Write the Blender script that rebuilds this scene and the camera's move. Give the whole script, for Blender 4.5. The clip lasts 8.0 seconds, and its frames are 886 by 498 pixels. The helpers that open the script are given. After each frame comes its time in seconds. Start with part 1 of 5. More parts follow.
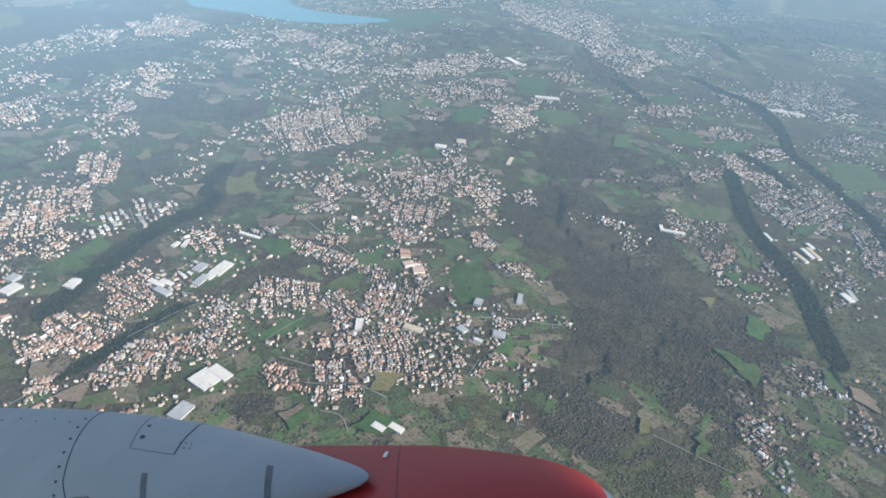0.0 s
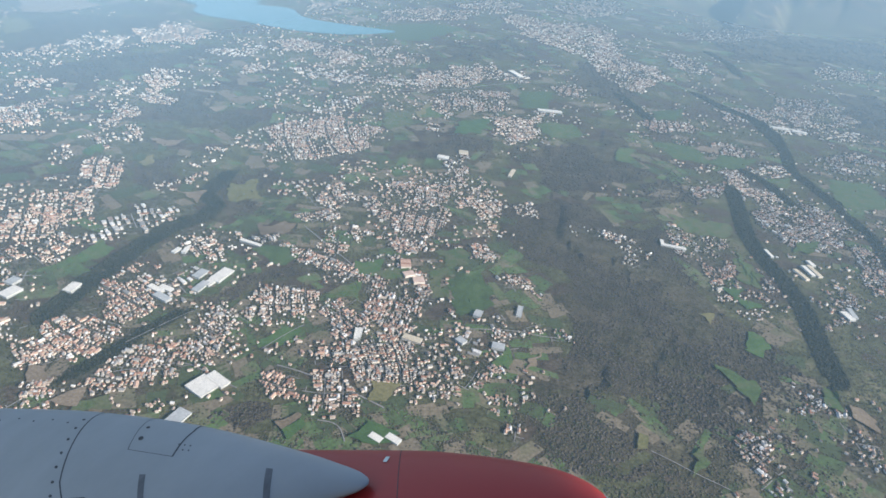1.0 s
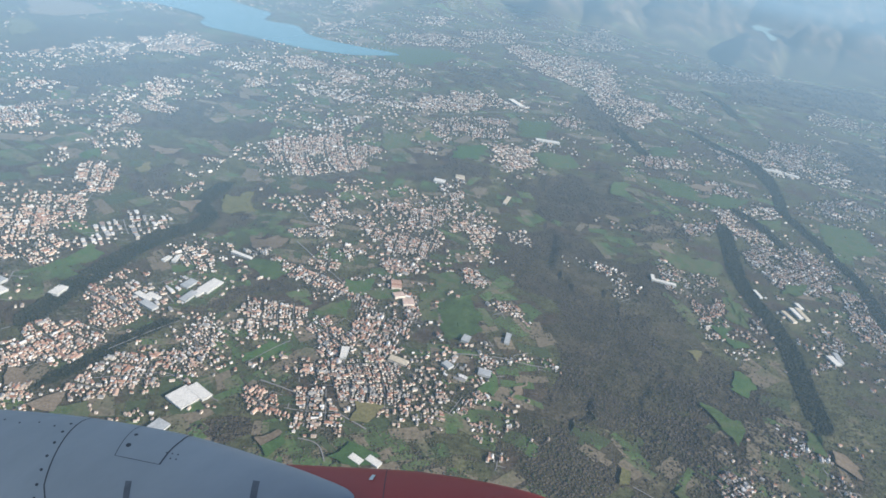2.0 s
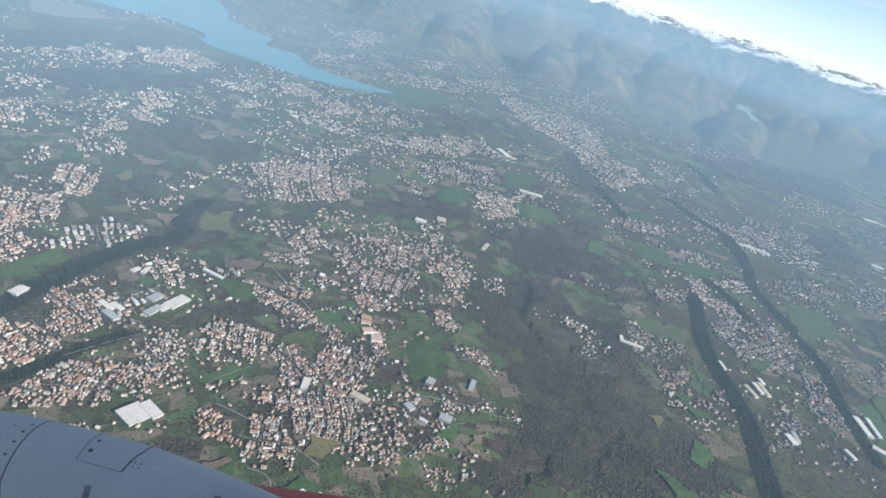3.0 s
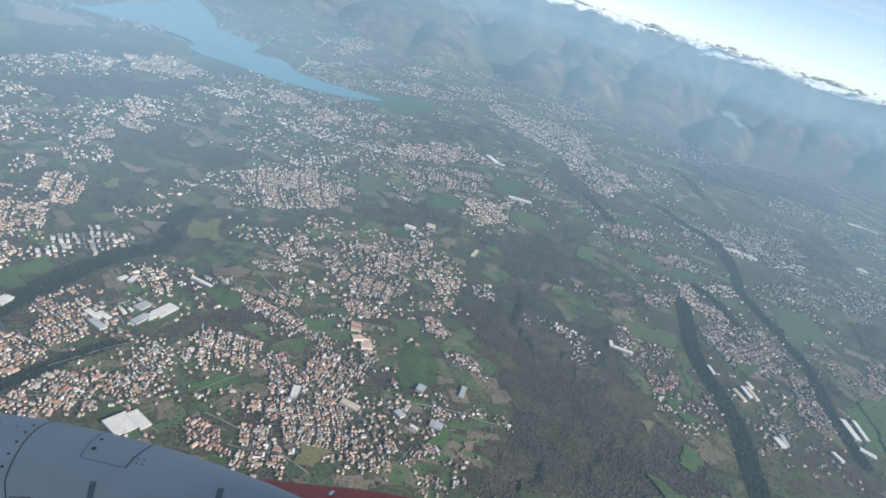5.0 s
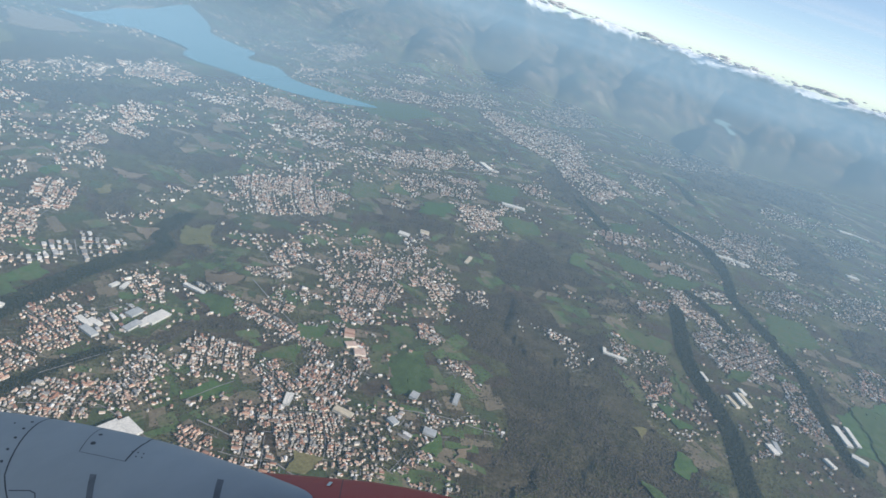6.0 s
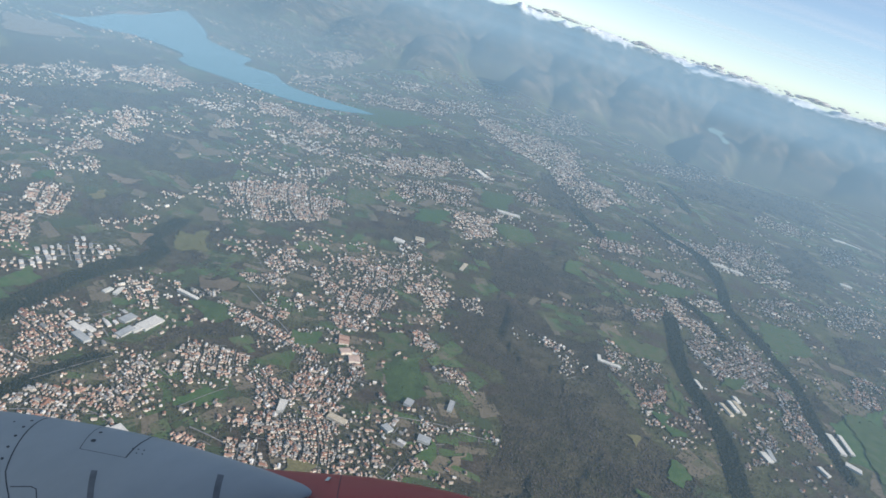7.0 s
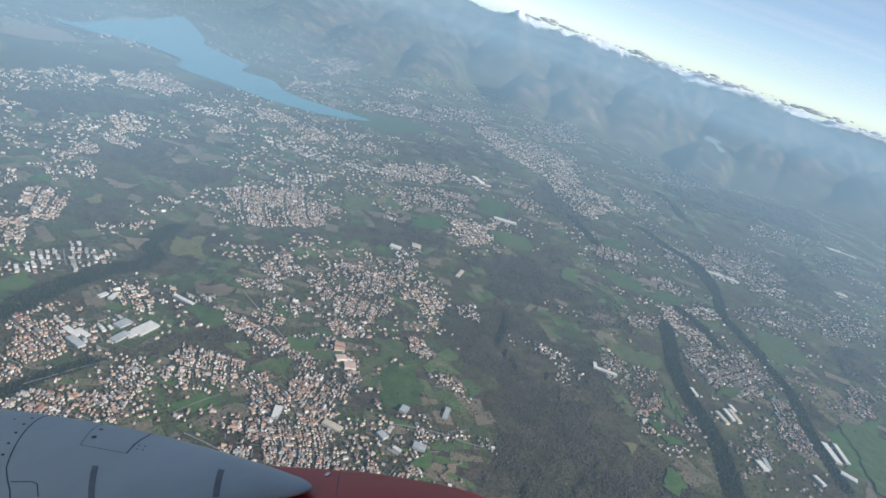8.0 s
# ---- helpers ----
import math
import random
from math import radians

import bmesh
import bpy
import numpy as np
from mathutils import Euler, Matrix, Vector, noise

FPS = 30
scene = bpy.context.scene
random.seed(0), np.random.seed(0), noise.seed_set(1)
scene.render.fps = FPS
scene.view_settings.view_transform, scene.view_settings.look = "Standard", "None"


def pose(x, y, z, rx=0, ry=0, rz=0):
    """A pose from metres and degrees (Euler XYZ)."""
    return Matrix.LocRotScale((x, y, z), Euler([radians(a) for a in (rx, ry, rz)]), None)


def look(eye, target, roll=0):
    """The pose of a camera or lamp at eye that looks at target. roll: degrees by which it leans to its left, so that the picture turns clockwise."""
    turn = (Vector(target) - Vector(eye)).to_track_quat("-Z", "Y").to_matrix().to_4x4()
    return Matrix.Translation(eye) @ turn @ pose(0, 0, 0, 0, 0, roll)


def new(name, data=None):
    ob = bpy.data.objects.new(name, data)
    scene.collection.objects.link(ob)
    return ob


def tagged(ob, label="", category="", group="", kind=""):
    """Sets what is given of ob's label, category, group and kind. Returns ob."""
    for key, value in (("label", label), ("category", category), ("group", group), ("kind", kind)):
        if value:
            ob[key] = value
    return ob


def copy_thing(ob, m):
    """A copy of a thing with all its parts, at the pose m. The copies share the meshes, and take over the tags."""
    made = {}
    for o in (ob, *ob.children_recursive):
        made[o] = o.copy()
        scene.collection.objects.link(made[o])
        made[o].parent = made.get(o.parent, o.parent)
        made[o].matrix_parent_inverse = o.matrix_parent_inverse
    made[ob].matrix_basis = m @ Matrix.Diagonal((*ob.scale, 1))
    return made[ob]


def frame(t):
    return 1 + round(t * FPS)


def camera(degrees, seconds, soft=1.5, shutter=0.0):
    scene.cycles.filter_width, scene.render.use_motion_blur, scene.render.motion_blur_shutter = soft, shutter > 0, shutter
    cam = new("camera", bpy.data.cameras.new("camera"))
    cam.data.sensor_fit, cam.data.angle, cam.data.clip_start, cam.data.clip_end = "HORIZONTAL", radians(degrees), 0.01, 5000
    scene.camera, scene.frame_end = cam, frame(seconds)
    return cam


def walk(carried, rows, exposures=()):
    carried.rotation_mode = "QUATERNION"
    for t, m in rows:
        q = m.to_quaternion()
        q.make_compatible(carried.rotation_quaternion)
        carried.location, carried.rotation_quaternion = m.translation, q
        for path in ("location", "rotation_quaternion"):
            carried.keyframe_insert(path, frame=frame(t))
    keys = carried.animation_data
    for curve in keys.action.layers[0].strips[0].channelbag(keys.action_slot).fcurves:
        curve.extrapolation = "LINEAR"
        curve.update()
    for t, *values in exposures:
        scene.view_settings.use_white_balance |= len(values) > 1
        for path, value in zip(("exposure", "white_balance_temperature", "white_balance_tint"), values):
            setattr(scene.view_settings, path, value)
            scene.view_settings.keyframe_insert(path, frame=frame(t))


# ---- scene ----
# A hazy spring plain with villages, woods and a lake, seen over an aircraft's engine.
# The land is a reduced model (about 1 : 8), the engine has its own size.


def aim(heading, down, roll, eye):
    """The pose of a camera at eye that looks along a compass heading, so many degrees down."""
    h, d = radians(heading), radians(down)
    e = Vector(eye)
    return look(e, e + Vector((math.sin(h) * math.cos(d), math.cos(h) * math.cos(d), -math.sin(d))), roll)


# ---------------------------------------------------------------- camera
cam = camera(70.95, 8.0, soft=1.65)
walk(cam, [
    (0, aim(0.22, 30.96, 7.44, (0.072, 0.404, 249.881))),
    (0.5, aim(0.11, 30.46, 7.89, (0.072, 0.400, 249.850))),
    (1, aim(0.00, 29.98, 8.37, (0.054, 0.391, 249.844))),
    (1.5, aim(-0.12, 29.58, 8.69, (0.036, 0.385, 249.835))),
    (2, aim(0.40, 27.75, 11.70, (0.026, 0.299, 249.904))),
    (2.2, aim(1.12, 26.31, 13.88, (0.009, 0.220, 249.973))),
    (3.3, aim(1.59, 23.44, 18.46, (-0.019, 0.102, 249.985))),
    (3.5, aim(1.81, 23.51, 17.99, (-0.024, 0.086, 249.986))),
    (4, aim(2.03, 23.24, 18.03, (-0.024, 0.032, 250.011))),
    (4.5, aim(2.24, 22.98, 18.13, (-0.029, -0.014, 250.026))),
    (6, aim(2.85, 21.90, 18.44, (-0.027, -0.172, 249.985))),
    (6.5, aim(2.97, 21.53, 18.58, (-0.022, -0.224, 249.989))),
    (7, aim(3.10, 21.15, 18.76, (-0.032, -0.272, 249.976))),
    (7.5, aim(3.13, 20.80, 18.88, (-0.035, -0.318, 249.957))),
    (8, aim(3.21, 20.47, 19.10, (-0.035, -0.354, 249.952))),
], [(0, 0.93, 6520, 10), (1.5, 0.91, 6520, 10), (2.2, 0.82, 6520, 10), (3.3, 0.73, 6520, 10), (4.5, 0.68, 6520, 10), (6, 0.6, 6520, 10), (8, 0.55, 6520, 10)])

# ---------------------------------------------------------------- light
SUN_AZ, SUN_EL = 116.0, 27.0
world = bpy.data.worlds.new("sky")
scene.world = world
world.use_nodes = True
wn = world.node_tree.nodes
sky = wn.new("ShaderNodeTexSky")
sky.sky_type, sky.sun_disc = "NISHITA", False
sky.sun_elevation, sky.sun_rotation = radians(SUN_EL), radians(SUN_AZ)
sky.altitude, sky.air_density, sky.dust_density, sky.ozone_density = 2600, 1.0, 0.9, 0.9
wn["Background"].inputs["Strength"].default_value = 0.112
world.node_tree.links.new(sky.outputs[0], wn["Background"].inputs["Color"])

sun = new("sun", bpy.data.lights.new("sun", "SUN"))
sun.data.energy, sun.data.angle, sun.data.color = 3.4, radians(0.5), (1.0, 0.90, 0.76)
toward = Vector((math.sin(radians(SUN_AZ)) * math.cos(radians(SUN_EL)), math.cos(radians(SUN_AZ)) * math.cos(radians(SUN_EL)), math.sin(radians(SUN_EL))))
sun.matrix_world = look(toward * 900, (0, 0, 0))


# haze is painted by a see-through sheet: its colour and opacity
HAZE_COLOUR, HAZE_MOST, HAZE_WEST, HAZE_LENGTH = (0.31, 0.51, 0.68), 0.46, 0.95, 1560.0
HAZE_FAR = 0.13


# ---------------------------------------------------------------- materials
def material(name, colours, scale=1.0, rough=0.85, metal=0.0, bump=0.0, island=0.0, coords="Object", fine=None, detail=6.0):
    """A procedural surface: a ramp of colours over noise of that scale, finer grain, relief; island: spread of tint from piece to piece."""
    m = bpy.data.materials.new(name)
    m.use_nodes = True
    nt = m.node_tree
    n, link = nt.nodes, nt.links.new
    b = n["Principled BSDF"]
    b.inputs["Roughness"].default_value, b.inputs["Metallic"].default_value = rough, metal
    b.inputs["Specular IOR Level"].default_value = 0.25
    tc = n.new("ShaderNodeTexCoord")
    big = n.new("ShaderNodeTexNoise")
    big.inputs["Scale"].default_value, big.inputs["Detail"].default_value, big.inputs["Roughness"].default_value = scale, detail, 0.62
    link(tc.outputs[coords], big.inputs["Vector"])
    ramp = n.new("ShaderNodeValToRGB")
    for k, c in enumerate(colours):
        at = 0.3 + 0.4 * k / max(1, len(colours) - 1)
        e = ramp.color_ramp.elements[k] if k < 2 else ramp.color_ramp.elements.new(at)
        e.position, e.color = at, (*c, 1)
    source = big.outputs["Fac"]
    if island:
        geo = n.new("ShaderNodeNewGeometry")
        add = n.new("ShaderNodeMath")
        add.operation = "MULTIPLY_ADD"
        mid = n.new("ShaderNodeMath")
        mid.operation = "SUBTRACT"
        link(geo.outputs["Random Per Island"], mid.inputs[0])
        mid.inputs[1].default_value = 0.5
        link(mid.outputs[0], add.inputs[0])
        add.inputs[1].default_value = island
        link(big.outputs["Fac"], add.inputs[2])
        source = add.outputs[0]
    link(source, ramp.inputs["Fac"])
    out = ramp.outputs["Color"]
    if fine:
        grain = n.new("ShaderNodeTexNoise")
        grain.inputs["Scale"].default_value, grain.inputs["Detail"].default_value = fine, 5
        link(tc.outputs[coords], grain.inputs["Vector"])
        tone = n.new("ShaderNodeMapRange")
        tone.inputs[1].default_value, tone.inputs[2].default_value, tone.inputs[3].default_value, tone.inputs[4].default_value = 0.3, 0.7, 0.7, 1.3
        link(grain.outputs["Fac"], tone.inputs[0])
        mix = n.new("ShaderNodeVectorMath")
        mix.operation = "SCALE"
        link(out, mix.inputs[0])
        link(tone.outputs[0], mix.inputs["Scale"])
        out = mix.outputs[0]
    link(out, b.inputs["Base Color"])
    if bump:
        bp = n.new("ShaderNodeBump")
        bp.inputs["Strength"].default_value, bp.inputs["Distance"].default_value = bump, 0.5
        link(big.outputs["Fac"], bp.inputs["Height"])
        link(bp.outputs[0], b.inputs["Normal"])
    return m


M_MEADOW = material("meadow_grass", [(0.05, 0.08, 0.03), (0.068, 0.112, 0.038), (0.11, 0.118, 0.06)], 0.11, fine=0.7, island=0.3)
M_LAWN = material("bright_grass", [(0.05, 0.10, 0.034), (0.07, 0.13, 0.042), (0.10, 0.132, 0.055)], 0.13, fine=0.8, island=0.3)
M_OLIVE = material("dry_grass", [(0.14, 0.14, 0.06), (0.19, 0.17, 0.08)], 0.08, fine=0.8, island=0.4)
M_EARTH = material("ploughed_earth", [(0.16, 0.125, 0.085), (0.24, 0.19, 0.135)], 0.08, fine=0.8, island=0.4)
M_PARCEL = material("farmland", [(0.065, 0.085, 0.04), (0.085, 0.14, 0.05), (0.13, 0.13, 0.075), (0.18, 0.15, 0.105)], 0.03, fine=0.6, island=0.75)
M_TREE = material("bare_trees", [(0.038, 0.035, 0.028), (0.062, 0.054, 0.046), (0.094, 0.08, 0.068)], 0.02, island=0.3, fine=1.5)
# conifers of the scarps, darkened further: the slopes' shade sits in this colour
M_DARK = material("conifers_painted_shade", [(0.016, 0.025, 0.018), (0.026, 0.036, 0.025), (0.046, 0.047, 0.035)], 0.03, island=0.5, fine=1.5)
M_SCRUB = material("green_trees", [(0.042, 0.05, 0.027), (0.068, 0.068, 0.042), (0.10, 0.087, 0.062)], 0.05, island=0.9, fine=1.5)
M_GARDEN = material("garden_evergreens", [(0.022, 0.03, 0.018), (0.04, 0.045, 0.027), (0.075, 0.066, 0.046)], 0.05, island=0.9, fine=1.5)
M_WALL = material("plaster", [(0.48, 0.43, 0.37), (0.76, 0.72, 0.65), (0.68, 0.59, 0.50)], 0.4, island=0.9, fine=3)
M_RED = material("clay_roof", [(0.30, 0.16, 0.11), (0.42, 0.25, 0.18), (0.53, 0.36, 0.275)], 0.5, island=0.8, fine=4)
M_BROWN = material("weathered_roof", [(0.19, 0.135, 0.105), (0.33, 0.25, 0.20), (0.47, 0.38, 0.31)], 0.5, island=0.9, fine=4)
M_PALE = material("pale_roof", [(0.27, 0.265, 0.255), (0.44, 0.42, 0.39), (0.74, 0.72, 0.68)], 0.4, island=0.9, fine=3)
M_WHITE = material("white_sheeting", [(0.64, 0.62, 0.56), (0.78, 0.75, 0.68)], 0.3, rough=0.6, fine=2)
M_GREY = material("grey_sheeting", [(0.34, 0.36, 0.36), (0.50, 0.51, 0.50)], 0.3, rough=0.6, fine=2)
M_TAN = material("tan_roof", [(0.48, 0.41, 0.30), (0.62, 0.55, 0.42)], 0.3, fine=2)
M_PINK = material("faded_tiles", [(0.48, 0.34, 0.27), (0.62, 0.48, 0.40)], 0.3, fine=2)
M_ROAD = material("worn_asphalt", [(0.19, 0.18, 0.17), (0.29, 0.275, 0.255)], 0.3, fine=2)


def ground_material():
    m = bpy.data.materials.new("countryside")
    m.use_nodes = True
    nt = m.node_tree
    n, link = nt.nodes, nt.links.new
    b = n["Principled BSDF"]
    b.inputs["Roughness"].default_value = 0.95
    b.inputs["Specular IOR Level"].default_value = 0.1
    tc = n.new("ShaderNodeTexCoord")

    def noise_of(scale, detail, rough=0.6):
        k = n.new("ShaderNodeTexNoise")
        k.inputs["Scale"].default_value, k.inputs["Detail"].default_value, k.inputs["Roughness"].default_value = scale, detail, rough
        link(tc.outputs["Object"], k.inputs["Vector"])
        return k.outputs["Fac"]

    def ramp_of(fac, stops):
        r = n.new("ShaderNodeValToRGB")
        for k, (at, c) in enumerate(stops):
            e = r.color_ramp.elements[k] if k < 2 else r.color_ramp.elements.new(at)
            e.position, e.color = at, (*c, 1)
        link(fac, r.inputs["Fac"])
        return r.outputs["Color"]

    def mixed(fac, a, c, blend="MIX"):
        k = n.new("ShaderNodeMix")
        k.data_type, k.blend_type = "RGBA", blend
        for pin, v in ((k.inputs[0], fac), (k.inputs[6], a), (k.inputs[7], c)):
            if isinstance(v, (int, float)):
                pin.default_value = v
            elif isinstance(v, tuple):
                pin.default_value = (*v, 1)
            else:
                link(v, pin)
        return k.outputs[2]

    def attribute(name):
        a = n.new("ShaderNodeAttribute")
        a.attribute_name = name
        return a.outputs["Fac"]

    country = ramp_of(noise_of(0.012, 8, 0.7), [(0.34, (0.05, 0.041, 0.033)), (0.45, (0.09, 0.072, 0.055)), (0.51, (0.08, 0.084, 0.046)), (0.58, (0.11, 0.112, 0.06)), (0.68, (0.21, 0.168, 0.125))])
    litter = ramp_of(noise_of(0.05, 7), [(0.35, (0.062, 0.058, 0.04)), (0.65, (0.105, 0.09, 0.064))])
    street = ramp_of(noise_of(0.25, 6), [(0.36, (0.04, 0.055, 0.027)), (0.5, (0.085, 0.085, 0.062)), (0.68, (0.22, 0.20, 0.17))])
    upland = ramp_of(noise_of(0.012, 9, 0.7), [(0.36, (0.016, 0.022, 0.016)), (0.5, (0.075, 0.062, 0.042)), (0.64, (0.16, 0.125, 0.092))])
    # scarp ground: dark of conifers plus the slope's shade put into the colour
    shaded_slope = ramp_of(noise_of(0.08, 6), [(0.35, (0.02, 0.028, 0.02)), (0.65, (0.05, 0.052, 0.036))])
    snow = (0.85, 0.87, 0.9)
    c = mixed(attribute("wood"), country, litter)
    c = mixed(attribute("town"), c, street)
    c = mixed(attribute("steep"), c, shaded_slope)
    c = mixed(attribute("upland"), c, upland)
    c = mixed(attribute("snow"), c, snow)
    speck = n.new("ShaderNodeMapRange")
    speck.inputs[1].default_value, speck.inputs[2].default_value, speck.inputs[3].default_value, speck.inputs[4].default_value = 0.3, 0.7, 0.45, 1.55
    link(noise_of(0.45, 5, 0.7), speck.inputs[0])
    patch = n.new("ShaderNodeMapRange")
    patch.inputs[1].default_value, patch.inputs[2].default_value, patch.inputs[3].default_value, patch.inputs[4].default_value = 0.3, 0.7, 0.7, 1.3
    link(noise_of(0.085, 4, 0.75), patch.inputs[0])
    both = n.new("ShaderNodeMath")
    both.operation = "MULTIPLY"
    link(speck.outputs[0], both.inputs[0])
    link(patch.outputs[0], both.inputs[1])
    scaled = n.new("ShaderNodeVectorMath")
    scaled.operation = "SCALE"
    link(c, scaled.inputs[0])
    link(both.outputs[0], scaled.inputs["Scale"])
    link(scaled.outputs[0], b.inputs["Base Color"])
    bp = n.new("ShaderNodeBump")
    bp.inputs["Strength"].default_value, bp.inputs["Distance"].default_value = 0.7, 1.2
    link(noise_of(0.3, 6, 0.7), bp.inputs["Height"])
    link(bp.outputs[0], b.inputs["Normal"])
    return m


M_GROUND = ground_material()

# ---------------------------------------------------------------- lie of the land
rng = np.random.default_rng(7)
LATTICE = rng.random((256, 256))
SCARPS, WOODS, TOWNS, FIELDS = [], [], [], []


def value_noise(x, y):
    xi, yi = np.floor(x).astype(int), np.floor(y).astype(int)
    u, v = x - xi, y - yi
    u, v = u * u * (3 - 2 * u), v * v * (3 - 2 * v)
    a, b = LATTICE[xi % 256, yi % 256], LATTICE[(xi + 1) % 256, yi % 256]
    c, d = LATTICE[xi % 256, (yi + 1) % 256], LATTICE[(xi + 1) % 256, (yi + 1) % 256]
    return (a * (1 - u) + b * u) * (1 - v) + (c * (1 - u) + d * u) * v


def fbm(x, y, size, octaves=5, ridged=False):
    total, amp, norm = 0.0, 1.0, 0.0
    for k in range(octaves):
        f = 2.0**k / size
        s = value_noise(x * f + 17.3 * k + 90, y * f + 41.7 * k + 90)
        total = total + amp * ((1 - np.abs(2 * s - 1)) ** 1.5 if ridged else s)
        norm += amp
        amp *= 0.5
    return total / norm


def smooth(e0, e1, x):
    t = np.clip((x - e0) / (e1 - e0), 0, 1)
    return t * t * (3 - 2 * t)


def scarp(line, width, depth):
    """A wooded step in the plain along a line: the side to the left of its course stands higher."""
    SCARPS.append((np.array(line, float), width * 0.85, depth * 1.8))


def wood(outline, density):
    WOODS.append((np.array(outline, float), density))


def inside(outline, x, y, rough=0.0):
    """Which points lie in an outline; rough makes its edge uneven, in metres."""
    hit = np.zeros(np.shape(x), bool)
    x0, y0 = outline.min(0) - rough
    x1, y1 = outline.max(0) + rough
    near = (x >= x0) & (x <= x1) & (y >= y0) & (y <= y1)
    px, py = x[near], y[near]
    if rough:
        wave = max(14, 1.6 * rough)
        px, py = px + rough * (fbm(px, py, wave, 3) - 0.5) * 2.4, py + rough * (fbm(px + 300, py, wave, 3) - 0.5) * 2.4
    got = np.zeros(px.shape, bool)
    for (ax, ay), (bx, by) in zip(outline, np.roll(outline, -1, 0)):
        if ay != by:
            got ^= ((ay > py) != (by > py)) & (px < (bx - ax) * (py - ay) / (by - ay) + ax)
    hit[near] = got
    return hit


def step_of(line, width, x, y):
    """Signed distance from a scarp's foot and how far the place counts as part of it."""
    best, side, past = np.full(np.shape(x), 1e9), np.zeros(np.shape(x)), np.zeros(np.shape(x))
    for k in range(len(line) - 1):
        a, d = line[k], line[k + 1] - line[k]
        size = np.hypot(*d)
        d = d / size
        along = (x - a[0]) * d[0] + (y - a[1]) * d[1]
        held = np.clip(along, 0, size)
        dist = np.hypot(x - a[0] - held * d[0], y - a[1] - held * d[1])
        less = dist < best
        best = np.where(less, dist, best)
        side = np.where(less, d[0] * (y - a[1]) - d[1] * (x - a[0]), side)
        over = np.abs(along - held)
        ends = (along < 0) if k == 0 else np.zeros(np.shape(x), bool)
        ends = ends | ((along > size) if k == len(line) - 2 else False)
        past = np.where(less, np.where(ends, over, 0.0), past)
    return np.where(side > 0, best, -best), np.exp(-((past / (1.2 * width)) ** 2))


LAKE = np.array([(-771, 1195), (-745, 1240), (-764, 1404), (-757, 1511), (-782, 1755), (-731, 1702), (-634, 1558), (-580, 1452), (-489, 1401), (-454, 1382), (-438, 1298), (-380, 1305), (-329, 1239), (-262, 1227), (-150, 1230), (-221, 1151), (-288, 1121), (-351, 1120), (-418, 1132), (-468, 1130), (-507, 1154), (-531, 1212), (-596, 1235), (-641, 1235), (-679, 1204), (-715, 1190)], float)
# Mountain ranges: heading, distance, crest height, half width, half length in degrees.
RANGES = [(-14.5, 2450, 78, 300, 4.0), (-8.0, 2400, 100, 300, 4.5), (-3.0, 2350, 98, 260, 3.0), (6.0, 2450, 98, 240, 2.4), (10.5, 2550, 104, 260, 2.8), (15.5, 2850, 122, 300, 3.2), (18.8, 3050, 135, 260, 2.0),
          (26.0, 3150, 118, 280, 2.2), (30.0, 3300, 150, 300, 3.2), (35.5, 3350, 185, 330, 4.0), (43.0, 3300, 200, 380, 5.0),
          (-24.0, 3400, 80, 420, 8.0), (-12.0, 3600, 140, 420, 6.0), (-4.0, 3650, 175, 380, 5.0), (4.0, 3700, 232, 340, 4.0), (10.5, 3800, 258, 330, 4.0), (17.5, 3850, 262, 330, 4.5), (25.0, 3900, 268, 330, 4.5), (33.0, 3900, 262, 350, 5.0), (42.0, 3800, 260, 400, 6.0)]


